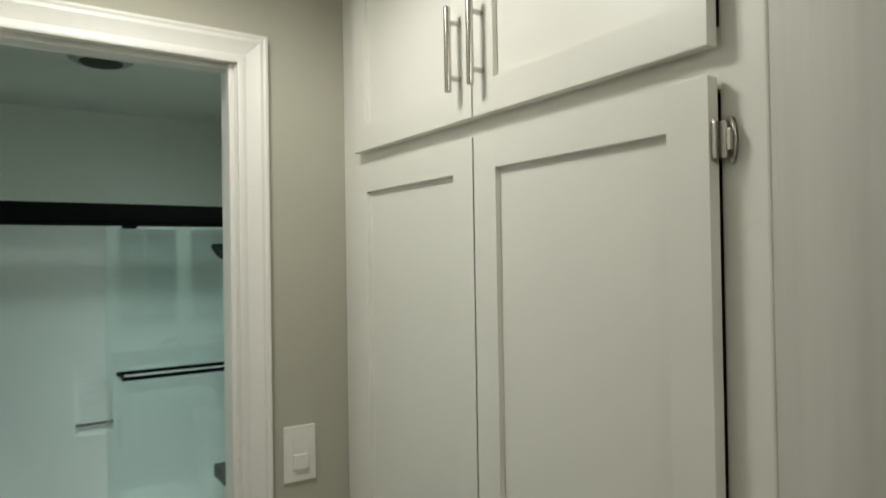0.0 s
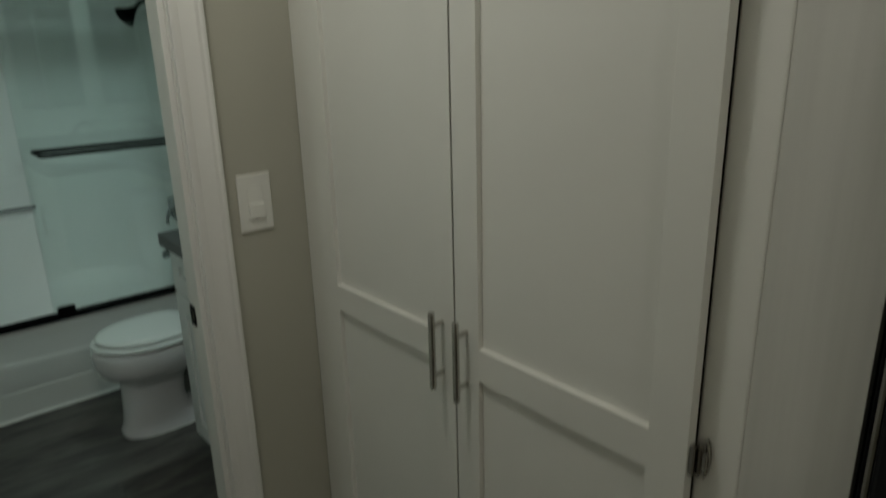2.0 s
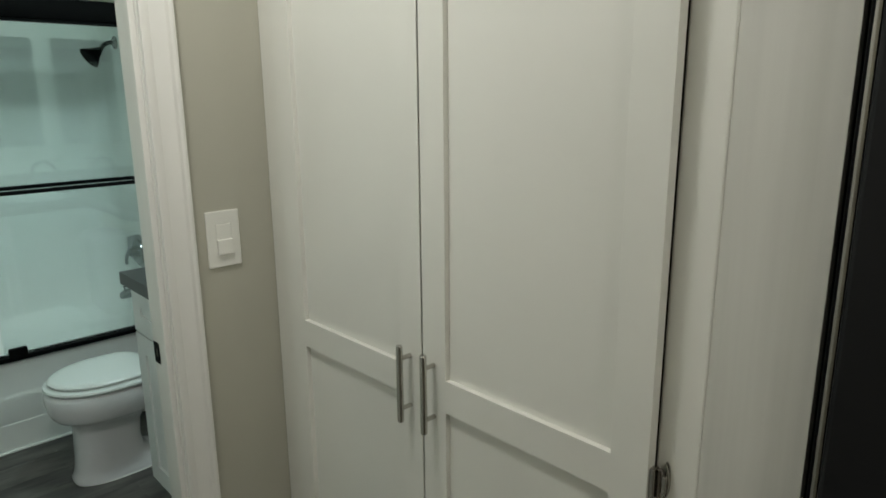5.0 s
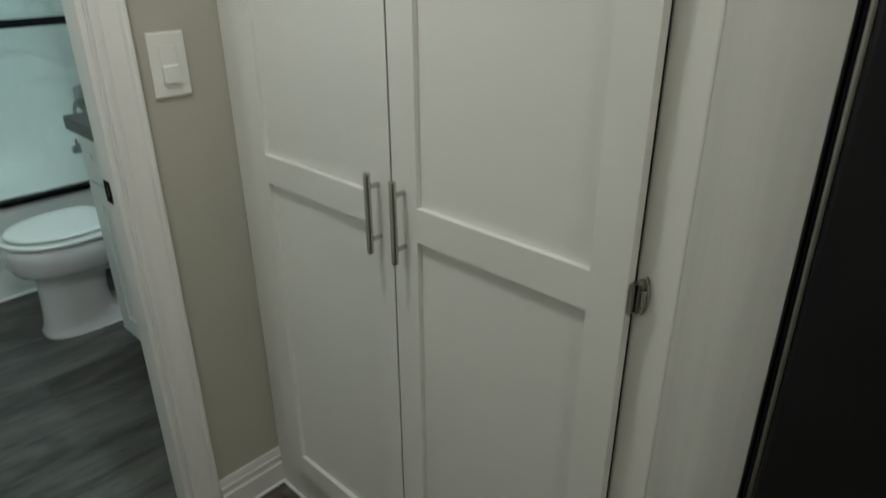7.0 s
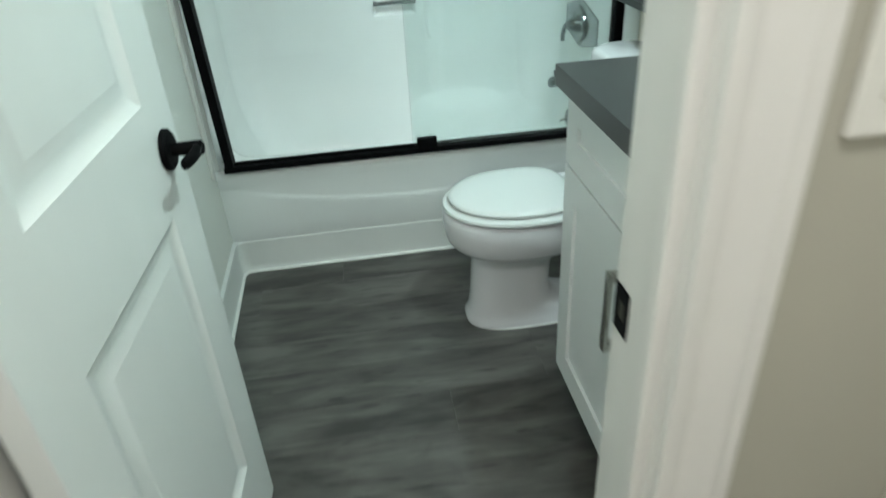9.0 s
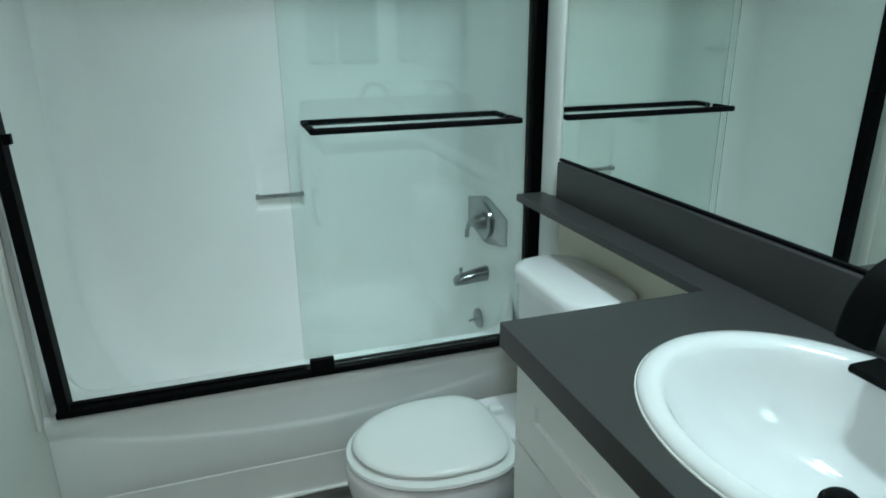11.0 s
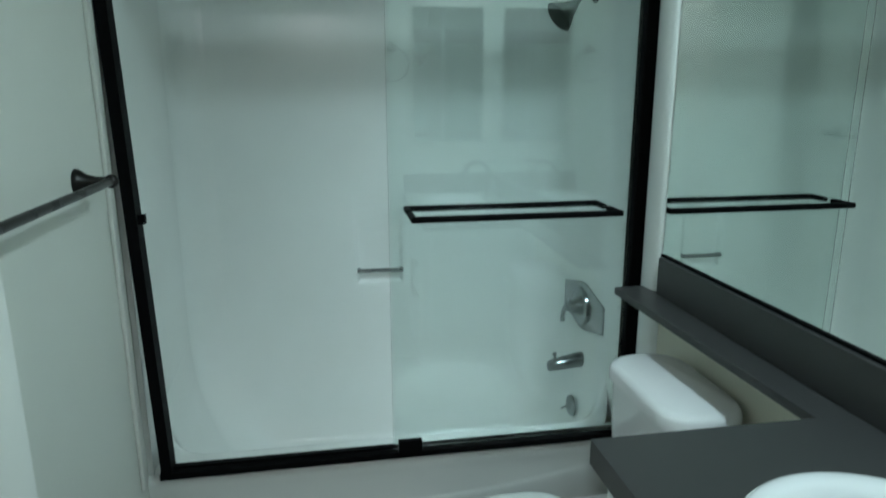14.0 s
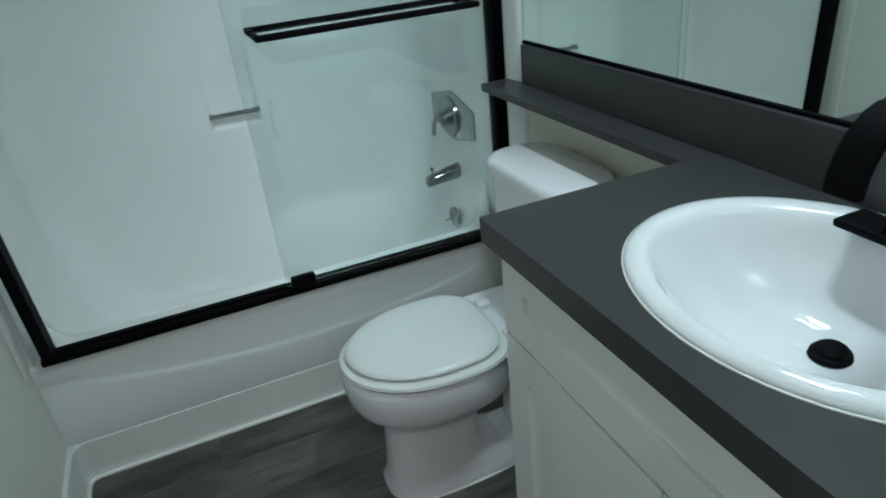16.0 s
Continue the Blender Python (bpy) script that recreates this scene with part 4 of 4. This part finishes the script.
# ---- toilet ----
TY = 2.873
toilet = thing("toilet", "white two-piece toilet with its lid closed", "toilet", (-0.010, TY, 0))
bowl = [(0.000, 0.8, 0.172, 0.098, 2.8, 0.3), (0.010, 0.8, 0.173, 0.099, 2.8, 0.3), (0.022, 0.8, 0.166, 0.094, 2.7, 0.29), (0.040, 0.801, 0.162, 0.091, 2.7, 0.24), (0.060, 0.802, 0.16, 0.089, 2.7, 0.12), (0.085, 0.803, 0.158, 0.088, 2.7, 0.085), (0.140, 0.804, 0.156, 0.088, 2.6, 0.078), (0.209, 0.806, 0.155, 0.089, 2.5, 0.085), (0.236, 0.806, 0.157, 0.093, 2.4, 0.11),
        (0.250, 0.804, 0.165, 0.101, 2.3, 0.15), (0.259, 0.801, 0.184, 0.123, 2.2, 0.19), (0.268, 0.799, 0.201, 0.142, 2.2, 0.2), (0.283, 0.798, 0.213, 0.154, 2.15, 0.2), (0.306, 0.797, 0.221, 0.162, 2.1, 0.2), (0.335, 0.797, 0.225, 0.167, 2.1, 0.2), (0.364, 0.797, 0.225, 0.167, 2.1, 0.2), (0.374, 0.797, 0.221, 0.165, 2.1, 0.2), (0.378, 0.797, 0.212, 0.157, 2.1, 0.19)]
part("bowl", loft(bmesh.new(), [oval(cx, 0, z, a, b, 48, p, bk) for z, cx, a, b, p, bk in bowl]), CERAMIC, toilet)
trap = bmesh.new()
loft(trap, [rounded(x0, 1.150, -w, w, 0.03, z, 5) for z, x0, w in ((0.002, 0.88, 0.095), (0.04, 0.90, 0.080), (0.070, 0.985, 0.048), (0.22, 0.985, 0.045), (0.28, 0.92, 0.086), (0.36, 0.88, 0.122), (0.390, 0.90, 0.145))])
part("trapway", trap, CERAMIC, toilet)


def seat_ring(z, grow):
    """An elongated seat outline: round in front, straighter towards the hinge."""
    ring = []
    n = 56
    for k in range(n):
        t = k * math.tau / n
        c, s = math.cos(t), math.sin(t)
        if c < 0:
            ring.append((0.790 + (0.212 + grow) * c, (0.165 + grow) * s, z))
        else:
            ring.append((0.790 + (0.166 + grow) * abs(c) ** 0.55, (0.165 + grow) * math.copysign(abs(s) ** 0.50, s) * (1 - 0.13 * c ** 2), z))
    return ring


part("seat", loft(bmesh.new(), [seat_ring(z, g) for z, g in ((0.378, -0.020), (0.383, -0.012), (0.3845, -0.001), (0.392, 0.005), (0.399, 0.003), (0.402, -0.004), (0.403, -0.018))]), SEAT, toilet)
part("lid", loft(bmesh.new(), [seat_ring(z, g) for z, g in ((0.403, -0.030), (0.406, -0.024), (0.408, -0.015), (0.415, -0.012), (0.420, -0.015), (0.423, -0.025), (0.4255, -0.05), (0.4265, -0.10))]), SEAT, toilet)
for y in (-0.075, 0.075):
    part("hinge_cap", boxes((0.952, 0.990, y - 0.015, y + 0.015, 0.384, 0.408, 0.006)), SEAT, toilet)
TC = -0.038
tank = bmesh.new()
loft(tank, [rounded(x0, 1.190, TC - w, TC + w, 0.060, z, 8) for z, x0, w in ((0.388, 1.045, 0.150), (0.42, 1.036, 0.156), (0.60, 1.028, 0.160), (0.742, 1.024, 0.163))])
part("tank", tank, CERAMIC, toilet)
tl = bmesh.new()
loft(tl, [rounded(1.014 + i, 1.196 - i * 0.4, TC - 0.172 + i, TC + 0.172 - i, 0.070, z, 8) for z, i in ((0.743, 0.006), (0.745, 0.0), (0.768, 0.0), (0.778, 0.005), (0.783, 0.016))])
part("tank_lid", tl, CERAMIC, toilet)
part("base_caulk", loft(bmesh.new(), [oval(0.800, 0, z, 0.165 + g, 0.098 + g, 48, 2.6, 0.27 + g) for z, g in ((0.0006, 0.005), (0.003, 0.0035), (0.005, 0.001))], False, False), CAULK, toilet)

# ---- medicine cabinet and towel ring on the doorway wall ----
med = thing("medicine_cabinet", "mirrored medicine cabinet on the bathroom wall", "medicine cabinet", (0.975, BATH_Y, 1.47))
part("box", boxes((-0.178, 0.178, 0.0005, 0.018, -0.325, 0.325, 0.002)), TRIM, med)
part("mirror_door", boxes((-0.172, 0.172, 0.018, 0.023, -0.318, 0.318, 0.001)), MIRROR, med, "", False)
ringer = thing("towel_ring", "dark bronze towel ring on the bathroom wall", "towel ring", (0.700, BATH_Y, 1.600))
tr = bmesh.new()
tube(tr, [(0, 0.0005, 0), (0, 0.006, 0), (0, 0.014, 0), (0, 0.032, 0), (0, 0.045, 0)], [0.026, 0.025, 0.014, 0.010, 0.012], 20)
part("mount", tr, BRONZE, ringer)
part("ring", tube(bmesh.new(), [(0.078 * math.sin(k * math.tau / 32), 0.038, -0.080 + 0.078 * math.cos(k * math.tau / 32)) for k in range(33)], 0.005, 10), BRONZE, ringer)

# ---- ceiling vent ----
vent = thing("ceiling_vent", "round grey ceiling exhaust vent with a dark centre", "vent", (0.485, 3.000, CEILING))
part("rim", loft(bmesh.new(), [oval(0, 0, z, r, r, 40) for z, r in ((0.0, 0.115), (-0.008, 0.114), (-0.016, 0.100), (-0.018, 0.080))]), GREY, vent)
part("grille", loft(bmesh.new(), [oval(0, 0, z, r, r, 40) for z, r in ((-0.0182, 0.078), (-0.024, 0.070), (-0.028, 0.040), (-0.029, 0.01))]), DARK, vent, "dark vent centre")

# ---- vanity light above the mirror ----
bar = thing("vanity_light", "black wall light with one long downward shade above the mirror", "wall light", (BATH_R, 2.285, 2.27))
part("back_plate", boxes((-0.024, -0.0005, -0.06, 0.06, -0.03, 0.05, 0.004)), BLACK, bar)
for y in (0.0,):
    arm = part("arm", tube(bmesh.new(), [(-0.02, y, 0.02), (-0.08, y, 0.030), (-0.125, y, 0.03)], 0.008, 10), BLACK, bar)
    part("shade", loft(bmesh.new(), [oval(-0.125, y - 0.015, z, r, r + w, 32) for z, r, w in ((0.045, 0.02, 0.03), (0.035, 0.06, 0.08), (-0.045, 0.085, 0.09))], True, False), BLACK, arm)


# ---- floor planks ----
def plank_mesh(name, length, width, mat):
    bm = box(bmesh.new(), 0, length, 0, width, -0.006, 0.0)
    top = [e for e in bm.edges if all(abs(v.co.z) < 1e-6 for v in e.verts)]
    bmesh.ops.bevel(bm, geom=top, offset=0.0003, segments=1, affect="EDGES")
    me = bpy.data.meshes.new(name)
    bm.to_mesh(me)
    bm.free()
    me.materials.append(mat)
    return me


def lay_floor(parent_name, x0, x1, y0, y1, width, length, mat, seed):
    """Rows of planks along x with staggered end joints; alike lengths share their mesh."""
    rng = random.Random(seed)
    root = bpy.data.objects[parent_name]
    cache = {}
    y = y0
    while y < y1 - 0.002:
        w = min(width, y1 - y)
        x = x0 - rng.choice((0.0, 0.3, 0.6, 0.9)) * length
        while x < x1:
            a, b = max(x, x0), min(x + length, x1)
            if b - a > 0.004:
                key = (round(b - a, 3), round(w, 3))
                if key not in cache:
                    cache[key] = plank_mesh("plank", b - a - 0.0003, w - 0.0003, mat)
                ob = new("plank", cache[key])
                ob.location = (a, y, 0)
                ob.parent = root
            x += length
        y += width


lay_floor("floor_bath", BATH_L, TUB_R, 1.6425, TUB_Y + 0.02, 0.152, 0.92, FLOOR_BATH, 4)
lay_floor("floor_hall", HALL_L, 1.6, -1.5, 1.6415, 0.152, 0.92, FLOOR_HALL, 11)
